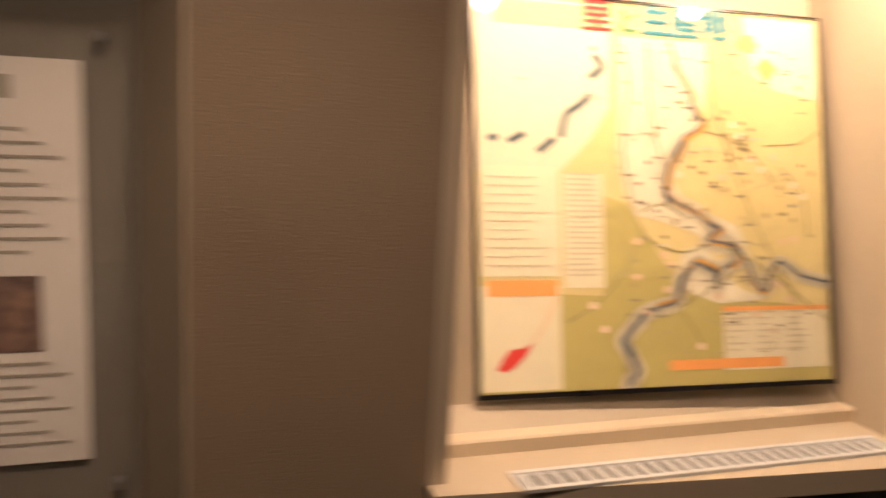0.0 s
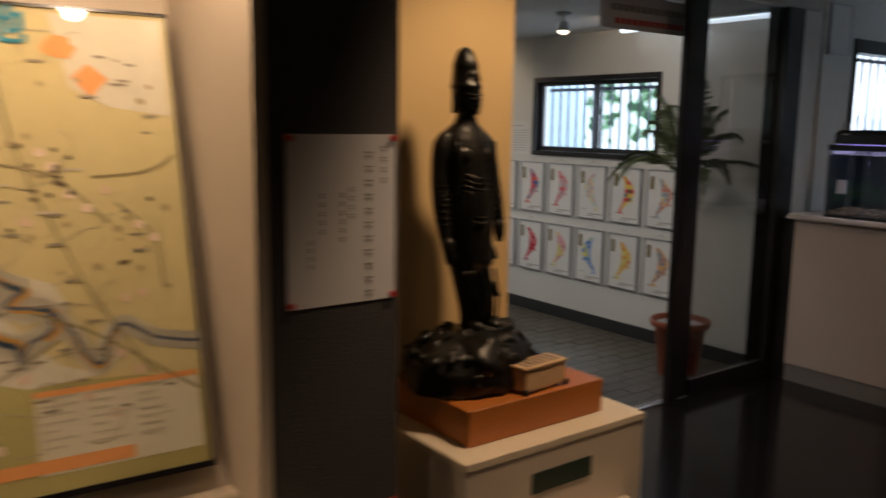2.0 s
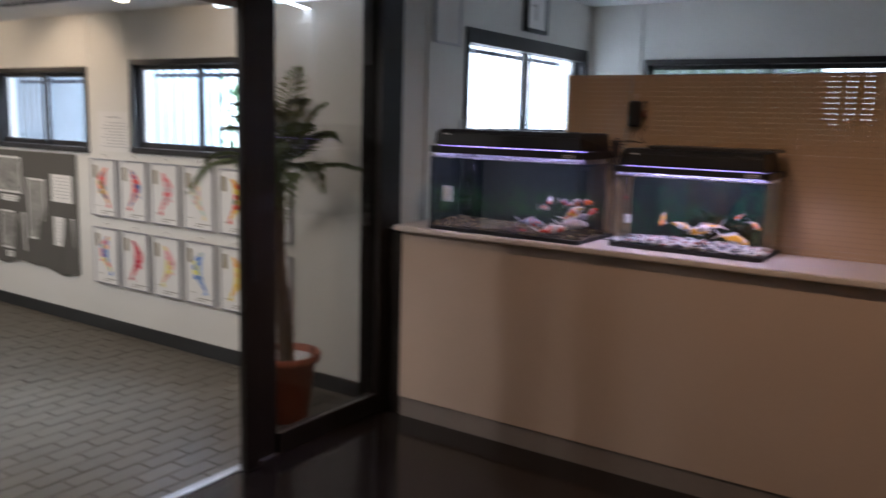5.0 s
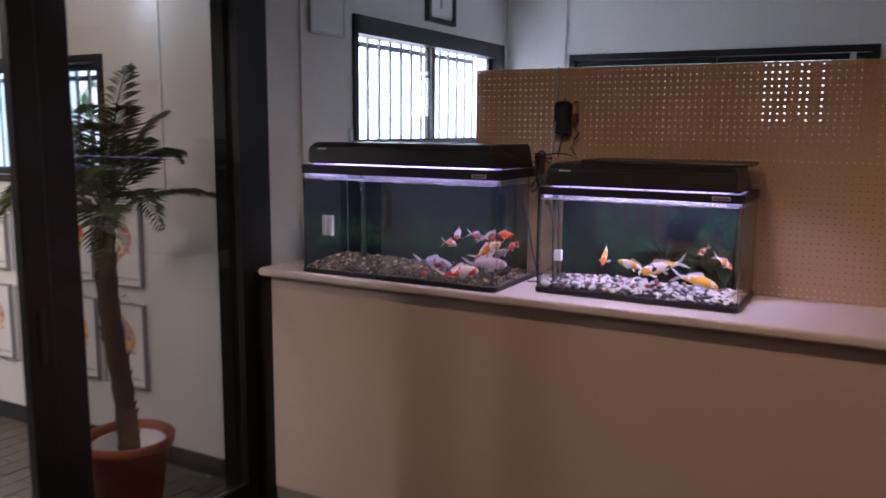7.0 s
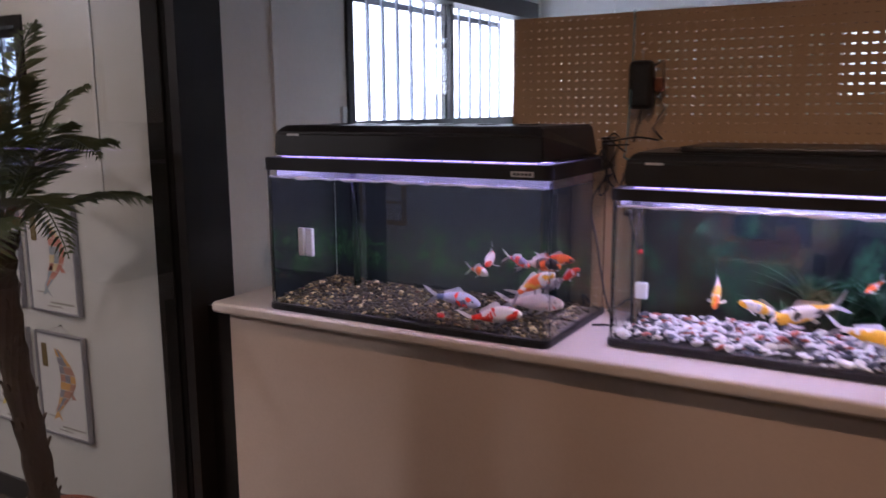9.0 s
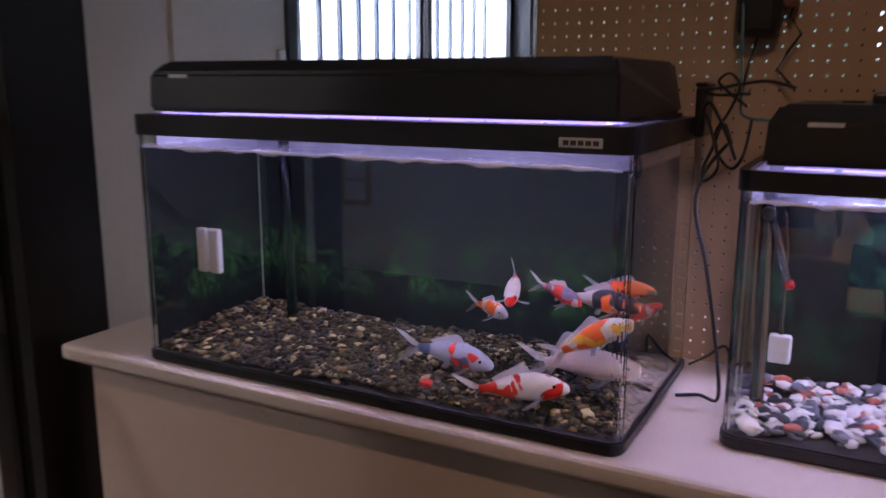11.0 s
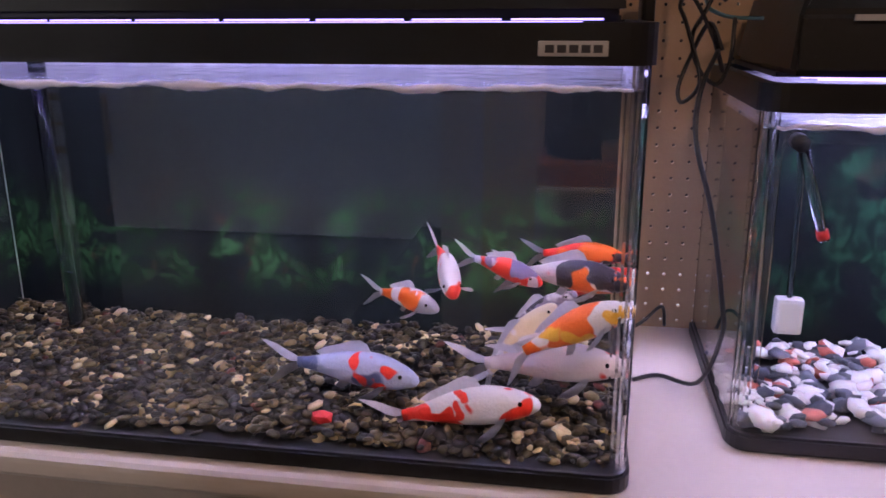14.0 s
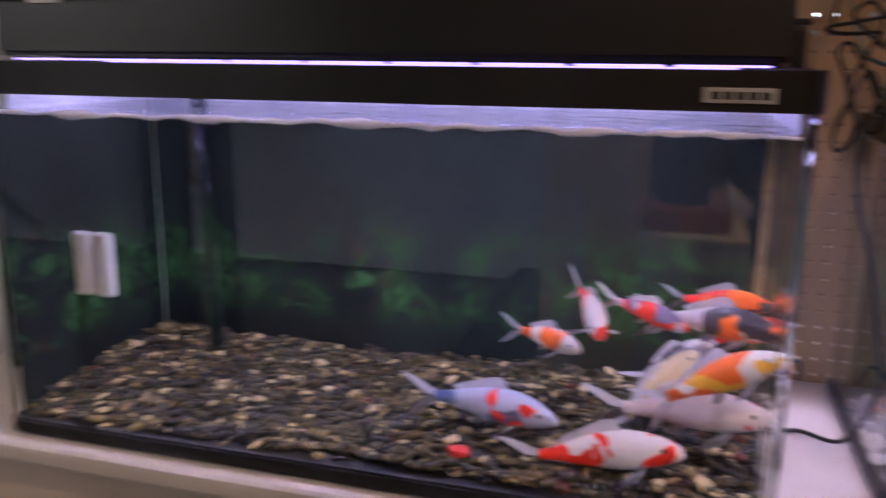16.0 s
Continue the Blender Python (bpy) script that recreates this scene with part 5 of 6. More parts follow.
def lettering(text, m, size, material, parent, name="lettering"):
    """Words with the built-in font as a flat mesh."""
    cu = bpy.data.curves.new(name, 'FONT')
    cu.body, cu.size, cu.extrude = text, size, 0.0004
    tmp = bpy.data.objects.new(name, cu)
    scene.collection.objects.link(tmp)
    me = bpy.data.meshes.new_from_object(tmp.evaluated_get(bpy.context.evaluated_depsgraph_get()))
    bpy.data.objects.remove(tmp)
    me.transform(Matrix.Translation(-origin_of(parent)) @ m)
    me.materials.clear()
    me.materials.append(material)
    ob = new(name, me)
    ob.parent = parent
    return ob


for ch, u, m_ in (("里", 0.285, I_RED), ("と", 0.385, I_LEAF), ("生", 0.455, I_TEAL), ("産", 0.541, I_TEAL), ("地", 0.627, I_TEAL)):
    for shift in (-0.0026, -0.0013, 0.0, 0.0013, 0.0026):
        lettering(ch, MAPM @ Matrix.Translation((u * MW + shift, 0.926 * MH + 0.5 * shift, 0.0022 + 0.00012 * (shift / 0.0013 + 2))), 0.086 if ch != "と" else 0.066, m_, mp_, "title_letter")

for bx in (3.06, 3.72):
    nl = thing("niche_lamp", (bx, 4.475, 1.955), "small warm lamp under the head of the map niche", "lamp", "niche lamps")
    part("cup", lathe([(0.030, 0.0), (0.034, -0.028), (0.030, -0.030), (0.010, -0.012)], 20, (bx, 4.475, 1.9545)), M_MILKY, nl, smooth=True)
    part("bulb", lathe([(0.022, -0.016), (0.026, -0.032), (0.018, -0.044), (0.004, -0.048)], 16, (bx, 4.475, 1.9545)), glow("warm bulb", (1.0, 0.80, 0.52), 40), nl, smooth=True)

# vent grille on the niche shelf
gr = thing("vent_grille", (3.36, 4.41, 0.622), "white slotted vent grille in the niche shelf", "vent grille")
part("frame", boxes((2.89, 3.83, 4.445, 4.458, 0.6225, 0.630), (2.89, 3.83, 4.372, 4.384, 0.6225, 0.630), (2.89, 2.90, 4.384, 4.445, 0.6225, 0.629), (3.82, 3.83, 4.384, 4.445, 0.6225, 0.629)), M_MILKY, gr)
part("well", boxes((2.90, 3.82, 4.384, 4.445, 0.6222, 0.6228)), M_INK, gr)
slat = mesh_of("slat", boxes((-0.008, 0.008, -0.030, 0.030, 0, 0.005)), M_MILKY)
for q in range(28):
    o = new("slat", slat)
    o.parent, o.location = gr, (2.916 + q * 0.0328 - 3.36, 4.4145 - 4.41, 0.0012)

# notices on the pillar and in the recess
nt_ = thing("pillar_notice", (4.055, 4.449, 1.2), "white handwritten notice pinned to the dark pillar", "notice")
part("sheet", boxes((3.935, 4.178, 4.4475, 4.4495, 1.048, 1.384)), M_PAPER, nt_)
rng = random.Random(11)
rows = []
for x, z1, n, w in ((4.150, 1.36, 4, 0.012), (4.115, 1.35, 11, 0.016), (4.075, 1.28, 4, 0.010), (4.055, 1.27, 6, 0.010), (4.01, 1.27, 5, 0.010), (3.985, 1.18, 4, 0.009)):
    for q in range(n):
        z = z1 - q * w * 1.75
        rows += [(x - w / 2, x + w / 2, 4.4467, 4.4474, z - w * 0.16, z), (x - w * 0.35, x + w * 0.3, 4.4467, 4.4474, z - w * 0.75, z - w * 0.5), (x - w * 0.1, x + w * 0.06, 4.4464, 4.4473, z - w, z)]
part("lettering", boxes(*rows), ink("pencil grey", (0.26, 0.25, 0.24)), nt_)
for x in (3.942, 4.171):
    for z in (1.056, 1.377):
        o = part("pin", tube([(x, 4.4475, z), (x, 4.441, z)], 0.0065, 10), M_RED, nt_, "red pin")
fs = thing("fire_sign", (4.08, 4.449, 0.5), "red and white fire extinguisher sign on the pillar", "sign")
part("plate", boxes((3.955, 4.186, 4.4455, 4.4495, 0.42, 0.605), bevel=0.001), M_RED, fs)
for bz in (0.425, 0.597):
    part("border", boxes((3.962, 4.179, 4.4448, 4.4456, bz, bz + 0.003)), M_PAPER, fs)
lettering("消火器", Matrix.Translation((3.966, 4.4450, 0.535)) @ Matrix.Rotation(radians(90), 4, 'X'), 0.066, M_PAPER, fs)
po = thing("notice_board", (2.0, 4.6, 1.0), "white printed notice behind clear acrylic in the recess", "notice")
part("sheet", boxes((1.62, 2.095, 4.606, 4.609, 0.665, 1.40)), M_PAPER, po)
acr = part("acrylic_sheet", boxes((1.55, 2.165, 4.596, 4.600, 0.58, 1.47)), M_GLASS, po, "clear acrylic sheet")
acr.visible_shadow = False
part("photo", boxes((1.66, 2.02, 4.6045, 4.6055, 0.88, 1.02)), mat("photo print", (0.32, 0.20, 0.14), 0.5, vary=0.6, scale=16, second=(0.10, 0.09, 0.12)), po)
part("lettering", boxes(*[(1.66, 2.06 - 0.03 * (q % 3), 4.6045, 4.6055, z, z + 0.006) for q, z in enumerate(list(np.arange(0.70, 0.86, 0.022)) + list(np.arange(1.06, 1.28, 0.024)))], (1.66, 1.985, 4.6045, 4.6055, 1.33, 1.37)), I_GREY, po)
for x, z in ((2.128, 1.442), (2.143, 0.612), (1.58, 1.442), (1.58, 0.612)):
    part("standoff", tube([(x, 4.619, z), (x, 4.588, z)], 0.009, 12), M_ALU, po, "metal standoff")

# ---- windows ----
M_FRAMEW = mat("dark bronze window frame", (0.02, 0.018, 0.018), 0.4, metal=0.2, vary=0.15, bump=0.02)
M_BAR = mat("pale painted bar", (0.085, 0.095, 0.125), 0.5, vary=0.1)


def window(name, m, width, z0, z1, label, bar_gap=0.085, head=0.035):
    """A sliding two-pane window with bars outside; local x runs along the wall, y to the outside."""
    w = thing(name, (0, 0, 0), label, "window", "barred windows", "structure")
    w.matrix_world = m

    def put(nm, material, *rows, parent=None, label="", bevel=0.0):
        o = new(nm, mesh_of(nm, boxes(*rows, bevel=bevel), material))
        o.parent = parent or w
        if label:
            o["label"] = label
        return o
    f = 0.035
    put("window_frame", M_FRAMEW, (0, width, -0.012, 0.09, z1 - head, z1), (0, width, -0.018, 0.09, z0, z0 + f), (0, f, -0.012, 0.09, z0 + f, z1 - f), (width - f, width, -0.012, 0.09, z0 + f, z1 - f))
    mid = width * 0.5
    for a, b, y in ((f, mid + 0.02, 0.045), (mid - 0.02, width - f, 0.070)):
        s_ = put("sash", M_FRAMEW, (a, b, y - 0.010, y + 0.010, z1 - f - 0.03, z1 - f), (a, b, y - 0.010, y + 0.010, z0 + f, z0 + f + 0.035), (a, a + 0.03, y - 0.010, y + 0.010, z0 + f + 0.035, z1 - f - 0.03), (b - 0.03, b, y - 0.010, y + 0.010, z0 + f + 0.035, z1 - f - 0.03))
        p = put("pane", M_GLASS, (a + 0.03, b - 0.03, y - 0.002, y + 0.002, z0 + f + 0.035, z1 - f - 0.03), parent=s_)
        p.visible_shadow = False
    me = mesh_of("bar", boxes((-0.008, 0.008, 0.20, 0.212, z0 - 0.05, z1 + 0.05)), M_BAR)
    n = int(width / bar_gap)
    for q in range(n + 1):
        o = new("bar", me)
        o.parent, o.location = w, (q * width / n, 0, 0)
    put("rail", M_BAR, (-0.05, width + 0.05, 0.216, 0.226, z1 - 0.10, z1 - 0.075), (-0.05, width + 0.05, 0.216, 0.226, z0 + 0.02, z0 + 0.045))
    return w


def along(x, y, turn):
    return Matrix.Translation((x, y, 0)) @ Matrix.Rotation(radians(turn), 4, 'Z')


window("window_1", along(XP, W2[1], -90), W2[1] - W2[0], W2[2], W2[3], "dark-framed sliding window with pale bars outside")
window("window_2", along(XP, W1[1], -90), W1[1] - W1[0], W1[2], W1[3], "dark-framed sliding window with pale bars outside")
window("window_3", along(W3[0], YO, 0), W3[1] - W3[0], W3[2], W3[3], "wide dark-framed window with close bars behind the tank", 0.10, 0.08)
window("window_4", along(XO, W4[1], -90), W4[1] - W4[0], W4[2], W4[3], "dark-framed window on the far office wall", 0.10)


def outside(name, kind):
    """Bright daylight distance: leaves and sky, or a pale shed."""
    m = bpy.data.materials.new(name)
    m.use_nodes = True
    nt = m.node_tree
    b = nt.nodes["Principled BSDF"]
    tc, n, r = nt.nodes.new("ShaderNodeTexCoord"), nt.nodes.new("ShaderNodeTexNoise"), nt.nodes.new("ShaderNodeValToRGB")
    n.inputs["Scale"].default_value, n.inputs["Detail"].default_value = (7.0, 5) if kind == "leaves" else (2.0, 2)
    nt.links.new(tc.outputs["Object"], n.inputs["Vector"])
    nt.links.new(n.outputs[0], r.inputs[0])
    cols = ((0.40, (0.03, 0.08, 0.03)), (0.45, (0.30, 0.50, 0.30)), (0.50, (0.88, 0.97, 1.0))) if kind == "leaves" else ((0.35, (0.80, 0.92, 1.0)), (0.65, (1.0, 1.0, 1.0)))
    while len(r.color_ramp.elements) < len(cols):
        r.color_ramp.elements.new(0.5)
    for e, (p, c) in zip(r.color_ramp.elements, cols):
        e.position, e.color = p, (*c, 1)
    nt.links.new(r.outputs[0], b.inputs["Emission Color"])
    b.inputs["Base Color"].default_value = (0, 0, 0, 1)
    b.inputs["Emission Strength"].default_value = 3.6 if kind == "leaves" else 4.5
    return m


solid("backdrop_garden", boxes((10.2, 10.25, 7.4, 13.0, -1, 5)), outside("garden daylight", "leaves"), "bright sunlit leaves beyond the gallery windows", "backdrop", "structure")
solid("backdrop_sky", boxes((9.45, 18.0, 7.3, 7.35, -1, 6)), outside("white daylight", "sky"), "overexposed white daylight beyond the office window", "backdrop", "structure")
solid("backdrop_sky_east", boxes((11.7, 11.75, -1, 5.95, -1, 5)), outside("white daylight", "sky"), "overexposed white daylight beyond the far window", "backdrop", "structure")
# Added dark hedge screens; only their low gap lets daylight reach the pegboard holes.
M_HEDGESCREEN = mat("dark hedge screen", (0.012, 0.026, 0.010), 0.8, vary=0.5, scale=7, grain=30, bump=0.8)
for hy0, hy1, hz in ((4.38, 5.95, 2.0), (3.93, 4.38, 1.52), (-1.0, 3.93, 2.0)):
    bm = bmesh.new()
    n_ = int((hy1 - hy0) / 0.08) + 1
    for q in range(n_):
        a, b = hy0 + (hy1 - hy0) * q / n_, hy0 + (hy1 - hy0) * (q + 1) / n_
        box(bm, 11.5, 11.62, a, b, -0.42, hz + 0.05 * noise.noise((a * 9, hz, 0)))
    solid("hedge", bm, M_HEDGESCREEN, "dark hedge screen added so that only some pegboard holes shine", "hedge", group="clipped hedges")
solid("ground", boxes((-60, 60, -60, 60, -0.5, -0.42)), mat("earth", (0.16, 0.14, 0.11), 0.9), "bare earth around the building", "ground", "structure")
M_SHED = mat("pale blue-white sheet", (0.64, 0.80, 0.93), 0.5, vary=0.06)
sh = thing("garden_shed", (9.4, 10.3, -0.42), "pale blue corrugated metal shed outside the windows", "shed")
bm = bmesh.new()
for q in range(40):
    box(bm, 9.2, 9.24 - 0.02 * (q % 2), 8.75 + q * 0.08, 8.83 + q * 0.08, -0.42, 2.6)
part("wall", bm, M_SHED, sh)
part("roof", boxes((9.1, 10.1, 8.7, 12.0, 2.6, 2.68)), M_SHED, sh)

# ---- gallery ----
PALS = [((0.80, 0.50, 0.12), (0.75, 0.12, 0.10), (0.05, 0.05, 0.08)), ((0.06, 0.12, 0.35), (0.75, 0.10, 0.10), (0.85, 0.45, 0.30)), ((0.75, 0.35, 0.38), (0.70, 0.12, 0.14), (0.55, 0.50, 0.52)), ((0.60, 0.70, 0.62), (0.80, 0.70, 0.45), (0.70, 0.45, 0.45)), ((0.85, 0.62, 0.08), (0.72, 0.08, 0.05), (0.08, 0.10, 0.06)), ((0.70, 0.30, 0.22), (0.40, 0.45, 0.50), (0.85, 0.70, 0.40)),
        ((0.75, 0.12, 0.12), (0.10, 0.25, 0.60), (0.85, 0.75, 0.20)), ((0.65, 0.05, 0.08), (0.55, 0.04, 0.10), (0.80, 0.30, 0.30)), ((0.80, 0.40, 0.42), (0.82, 0.72, 0.25), (0.60, 0.25, 0.25)), ((0.12, 0.25, 0.62), (0.30, 0.45, 0.75), (0.75, 0.72, 0.15)), ((0.85, 0.50, 0.10), (0.85, 0.68, 0.15), (0.78, 0.25, 0.08)), ((0.55, 0.30, 0.22), (0.80, 0.45, 0.15), (0.30, 0.30, 0.35))]
M_TAG = mat("dark gold label", (0.20, 0.14, 0.03), 0.5, vary=0.2)
M_FRAME = mat("silver picture frame", (0.42, 0.42, 0.46), 0.35, metal=0.7, vary=0.06, bump=0.02)
M_STRING = mat("hanging cord", (0.5, 0.48, 0.42), 0.7, vary=0.05)


def koi_print(cy, cz, seed, bend):
    """Pieces of a curved printed fish: head, body patches and tail, as flat polygons in y,z."""
    rng = random.Random(seed)
    spine = [(bend * (0.062 * math.sin(3.3 * u + 0.1) - 0.03), 0.125 - 0.245 * u) for u in np.linspace(0, 1, 9)]
    widths = [0.015, 0.028, 0.039, 0.046, 0.047, 0.041, 0.031, 0.021, 0.014]
    groups = [[], [], []]
    for a in range(8):
        for side in (-1, 0, 1):
            (y0, z0), (y1, z1) = spine[a], spine[a + 1]
            w0, w1 = widths[a], widths[a + 1]
            o0, o1 = side * w0 * 0.62, side * w1 * 0.62
            poly = [(cy + y0 + o0 - w0 * 0.31, cz + z0), (cy + y0 + o0 + w0 * 0.31, cz + z0), (cy + y1 + o1 + w1 * 0.31, cz + z1 + 0.002), (cy + y1 + o1 - w1 * 0.31, cz + z1 + 0.002)]
            groups[rng.choice((0, 0, 1, 1, 2))].append(poly)
    y, z = spine[-1]
    groups[1].append([(cy + y, cz + z + 0.01), (cy + y - 0.03, cz + z - 0.035), (cy + y - 0.005, cz + z - 0.02), (cy + y + 0.026, cz + z - 0.036)])
    y, z = spine[5]
    groups[0].append([(cy + y + 0.02, cz + z), (cy + y + 0.055, cz + z - 0.025), (cy + y + 0.024, cz + z - 0.03)])
    groups[0].append([(cy + y - 0.02, cz + z), (cy + y - 0.05, cz + z - 0.028), (cy + y - 0.022, cz + z - 0.03)])
    return groups


INKS = {}
for q in range(12):
    col, row = q % 6, q // 6
    yl = 8.357 - col * 0.3255
    yr = yl - 0.275
    z0, z1 = ((0.720, 1.116), (0.245, 0.642))[row]
    pf = thing("framed_picture", (7.752, (yl + yr) / 2, z0), "silver-framed colour print of a koi hung by a cord", "picture", "framed koi prints")
    part("frame", boxes((7.738, 7.757, yr, yr + 0.008, z0, z1), (7.738, 7.757, yl - 0.008, yl, z0, z1), (7.738, 7.757, yr + 0.008, yl - 0.008, z0, z0 + 0.008), (7.738, 7.757, yr + 0.008, yl - 0.008, z1 - 0.008, z1)), M_FRAME, pf)
    part("print", boxes((7.744, 7.756, yr + 0.008, yl - 0.008, z0 + 0.008, z1 - 0.008)), M_PAPER, pf)
    part("tag", boxes((7.7432, 7.7442, yl - 0.062, yl - 0.030, z1 - 0.135, z1 - 0.045)), M_TAG, pf, "dark gold title tag")
    part("lettering", boxes((7.7432, 7.7442, yr + 0.03, yr + 0.16, z0 + 0.035, z0 + 0.042), (7.7432, 7.7442, yr + 0.10, yr + 0.18, z0 + 0.022, z0 + 0.027), (7.7432, 7.7442, yl - 0.09, yl - 0.04, z0 + 0.07, z0 + 0.075)), I_GREY, pf)
    for n, polys in enumerate(koi_print((yl + yr) / 2 - 0.005, (z0 + z1) / 2 + 0.015, q, -1 if q % 3 else 1)):
        bm = bmesh.new()
        for poly in polys:
            bm.faces.new([bm.verts.new((7.7428 - 0.0002 * n, a, b)) for a, b in poly])
        key = PALS[q][n]
        INKS[key] = INKS.get(key) or ink("koi print ink", key)
        part("koi_print", bm, INKS[key], pf)
    part("cord", tube([(7.748, yr + 0.06, z1), (7.754, (yl + yr) / 2, z1 + 0.028), (7.748, yl - 0.06, z1)], 0.0013, 5), M_STRING, pf)
    part("hook", tube([(7.7595, (yl + yr) / 2, z1 + 0.028), (7.750, (yl + yr) / 2, z1 + 0.030)], 0.003, 6), M_BLACK, pf)

bd = thing("display_board", (7.755, 9.3, 0.25), "dark grey felt board with photographs, wavy at its lower edge", "board")
bm = bmesh.new()
ys = np.linspace(8.555, 10.08, 40)
for x in (7.750, 7.7575):
    top = [bm.verts.new((x, y, 1.128)) for y in ys]
    bot = [bm.verts.new((x - 0.004 * (x < 7.755) * (1 + math.sin(y * 19)), y, 0.262 + 0.018 * math.sin(y * 7.0) + 0.010 * math.sin(y * 17))) for y in ys]
    for a in range(39):
        bm.faces.new((top[a], top[a + 1], bot[a + 1], bot[a]))
part("felt", bm, mat("dark grey felt", (0.11, 0.105, 0.095), 0.95, vary=0.12, scale=4, grain=200, bump=0.4), bd)
PH = [mat("grey photo", (0.52, 0.50, 0.46), 0.4, vary=0.9, scale=s_, grain=30, bump=0, second=c_) for s_, c_ in ((9, (0.03, 0.03, 0.03)), (14, (0.06, 0.07, 0.06)), (7, (0.02, 0.02, 0.025)))]
for n, (y1, y0, z0, z1, cap) in enumerate(((10.02, 9.70, 0.80, 1.07, True), (9.62, 9.27, 0.80, 1.08, True), (9.98, 9.68, 0.36, 0.66, True), (9.58, 9.24, 0.36, 0.66, True), (9.19, 8.955, 0.47, 0.93, False))):
    ph = thing("photo_print", (7.749, (y0 + y1) / 2, z0), "black and white photograph pinned to the felt board", "photograph", "photographs on the board")
    part("border", boxes((7.7465, 7.7490, y0, y1, z0, z1)), M_PAPER, ph)
    part("image", boxes((7.7455, 7.7464, y0 + 0.014, y1 - 0.014, z0 + 0.016, z1 - 0.014)), PH[n % 3], ph)
    if cap:
        part("caption", boxes((7.7465, 7.7490, y0 + 0.05, y1 - 0.06, z0 - 0.065, z0 - 0.018)), M_PAPER, ph)
        part("lettering", boxes((7.7457, 7.7464, y0 + 0.06, y1 - 0.08, z0 - 0.035, z0 - 0.029), (7.7457, 7.7464, y0 + 0.06, y1 - 0.10, z0 - 0.052, z0 - 0.047)), I_GREY, ph)
for (y1, y0, z0, z1) in ((8.865, 8.605, 0.775, 0.975), (8.855, 8.60, 0.45, 0.665)):
    pp = thing("text_sheet", (7.749, (y0 + y1) / 2, z0), "white typed sheet pinned to the felt board", "paper", "typed sheets")
    part("sheet", boxes((7.7465, 7.7490, y0, y1, z0, z1)), M_PAPER, pp)
    part("lettering", boxes(*[(7.7457, 7.7464, y0 + 0.025, y1 - 0.03, z, z + 0.005) for z in np.arange(z0 + 0.03, z1 - 0.02, 0.024)]), ink("light grey print", (0.5, 0.5, 0.5)), pp)
pp = thing("text_sheet", (7.755, 8.12, 1.17), "white typed notice fixed between the windows", "paper", "typed sheets")
part("sheet", boxes((7.7555, 7.7585, 7.945, 8.275, 1.168, 1.437)), M_PAPER, pp)
part("lettering", boxes(*[(7.7547, 7.7554, 7.975, 8.24 - 0.03 * (q % 3), z, z + 0.005) for q, z in enumerate(np.arange(1.20, 1.36, 0.02))], (7.7547, 7.7554, 8.03, 8.18, 1.395, 1.403)), ink("light grey print", (0.5, 0.5, 0.5)), pp)
ff = thing("framed_certificate", (7.38, 10.09, 0.96), "dark-framed wide document on the gallery end wall", "picture")
part("frame", boxes((7.192, 7.565, 10.078, 10.099, 0.961, 0.975), (7.192, 7.565, 10.078, 10.099, 1.215, 1.229), (7.192, 7.206, 10.078, 10.099, 0.975, 1.215), (7.551, 7.565, 10.078, 10.099, 0.975, 1.215)), M_BLACK, ff)
part("sheet", boxes((7.206, 7.551, 10.088, 10.098, 0.975, 1.215)), M_PAPER, ff)
part("lettering", boxes(*[(7.24, 7.52, 10.0872, 10.0879, z, z + 0.006) for z in np.arange(1.0, 1.19, 0.03)]), I_GREY, ff)

# spot lamps, fluorescent lamp, vent, hanging sign
for x, y in ((7.15, 8.51), (6.86, 6.70), (6.95, 10.0 - 0.35)):
    sp = thing("spot_lamp", (x, y, GC), "white ceiling spot lamp lit warm", "spot lamp", "gallery spot lamps")
    part("ceiling_cup", lathe([(0.042, 0), (0.045, -0.012), (0.020, -0.026)], 20, (x, y, GC)), M_MILKY, sp, smooth=True)
    part("stem", tube([(x, y, GC - 0.02), (x, y, GC - 0.06)], 0.008, 8), M_ALU, sp)
    part("shade", lathe([(0.016, -0.052), (0.030, -0.062), (0.036, -0.105), (0.040, -0.112), (0.034, -0.108)], 20, (x, y, GC)), M_MILKY, sp, smooth=True)
    part("bulb", lathe([(0.028, -0.100), (0.033, -0.112), (0.022, -0.124), (0.004, -0.128)], 16, (x, y, GC)), glow("warm bulb", (1.0, 0.72, 0.42), 14), sp, "glowing warm bulb", smooth=True)
fx = thing("ceiling_light", (7.62, 6.35, GC), "white fluorescent batten lamp on the gallery ceiling", "ceiling light")
part("housing", boxes((7.57, 7.67, 5.76, 6.95, GC - 0.022, GC - 0.0005), bevel=0.003), M_MILKY, fx)
part("tube", tube([(7.62, 5.80, GC - 0.036), (7.62, 6.91, GC - 0.036)], 0.014, 10), M_TUBE, fx, "lit white tube")
cv = thing("ceiling_vent", (7.22, 8.05, GC), "dark slotted ceiling air vent", "vent")
part("frame", boxes((7.16, 7.28, 7.64, 8.48, GC - 0.010, GC - 0.0005)), M_CEIL, cv)
for q in range(3):
    part("slot", boxes((7.18 + q * 0.03, 7.195 + q * 0.03, 7.67, 8.45, GC - 0.012, GC - 0.0095)), M_INK, cv)
hs = thing("hanging_sign", (6.5, 5.75, 1.85), "white hanging sign with a line of red lettering", "sign")
part("board", boxes((6.165, 6.83, 5.742, 5.758, 1.862, 2.02), bevel=0.002), M_PAPER, hs)
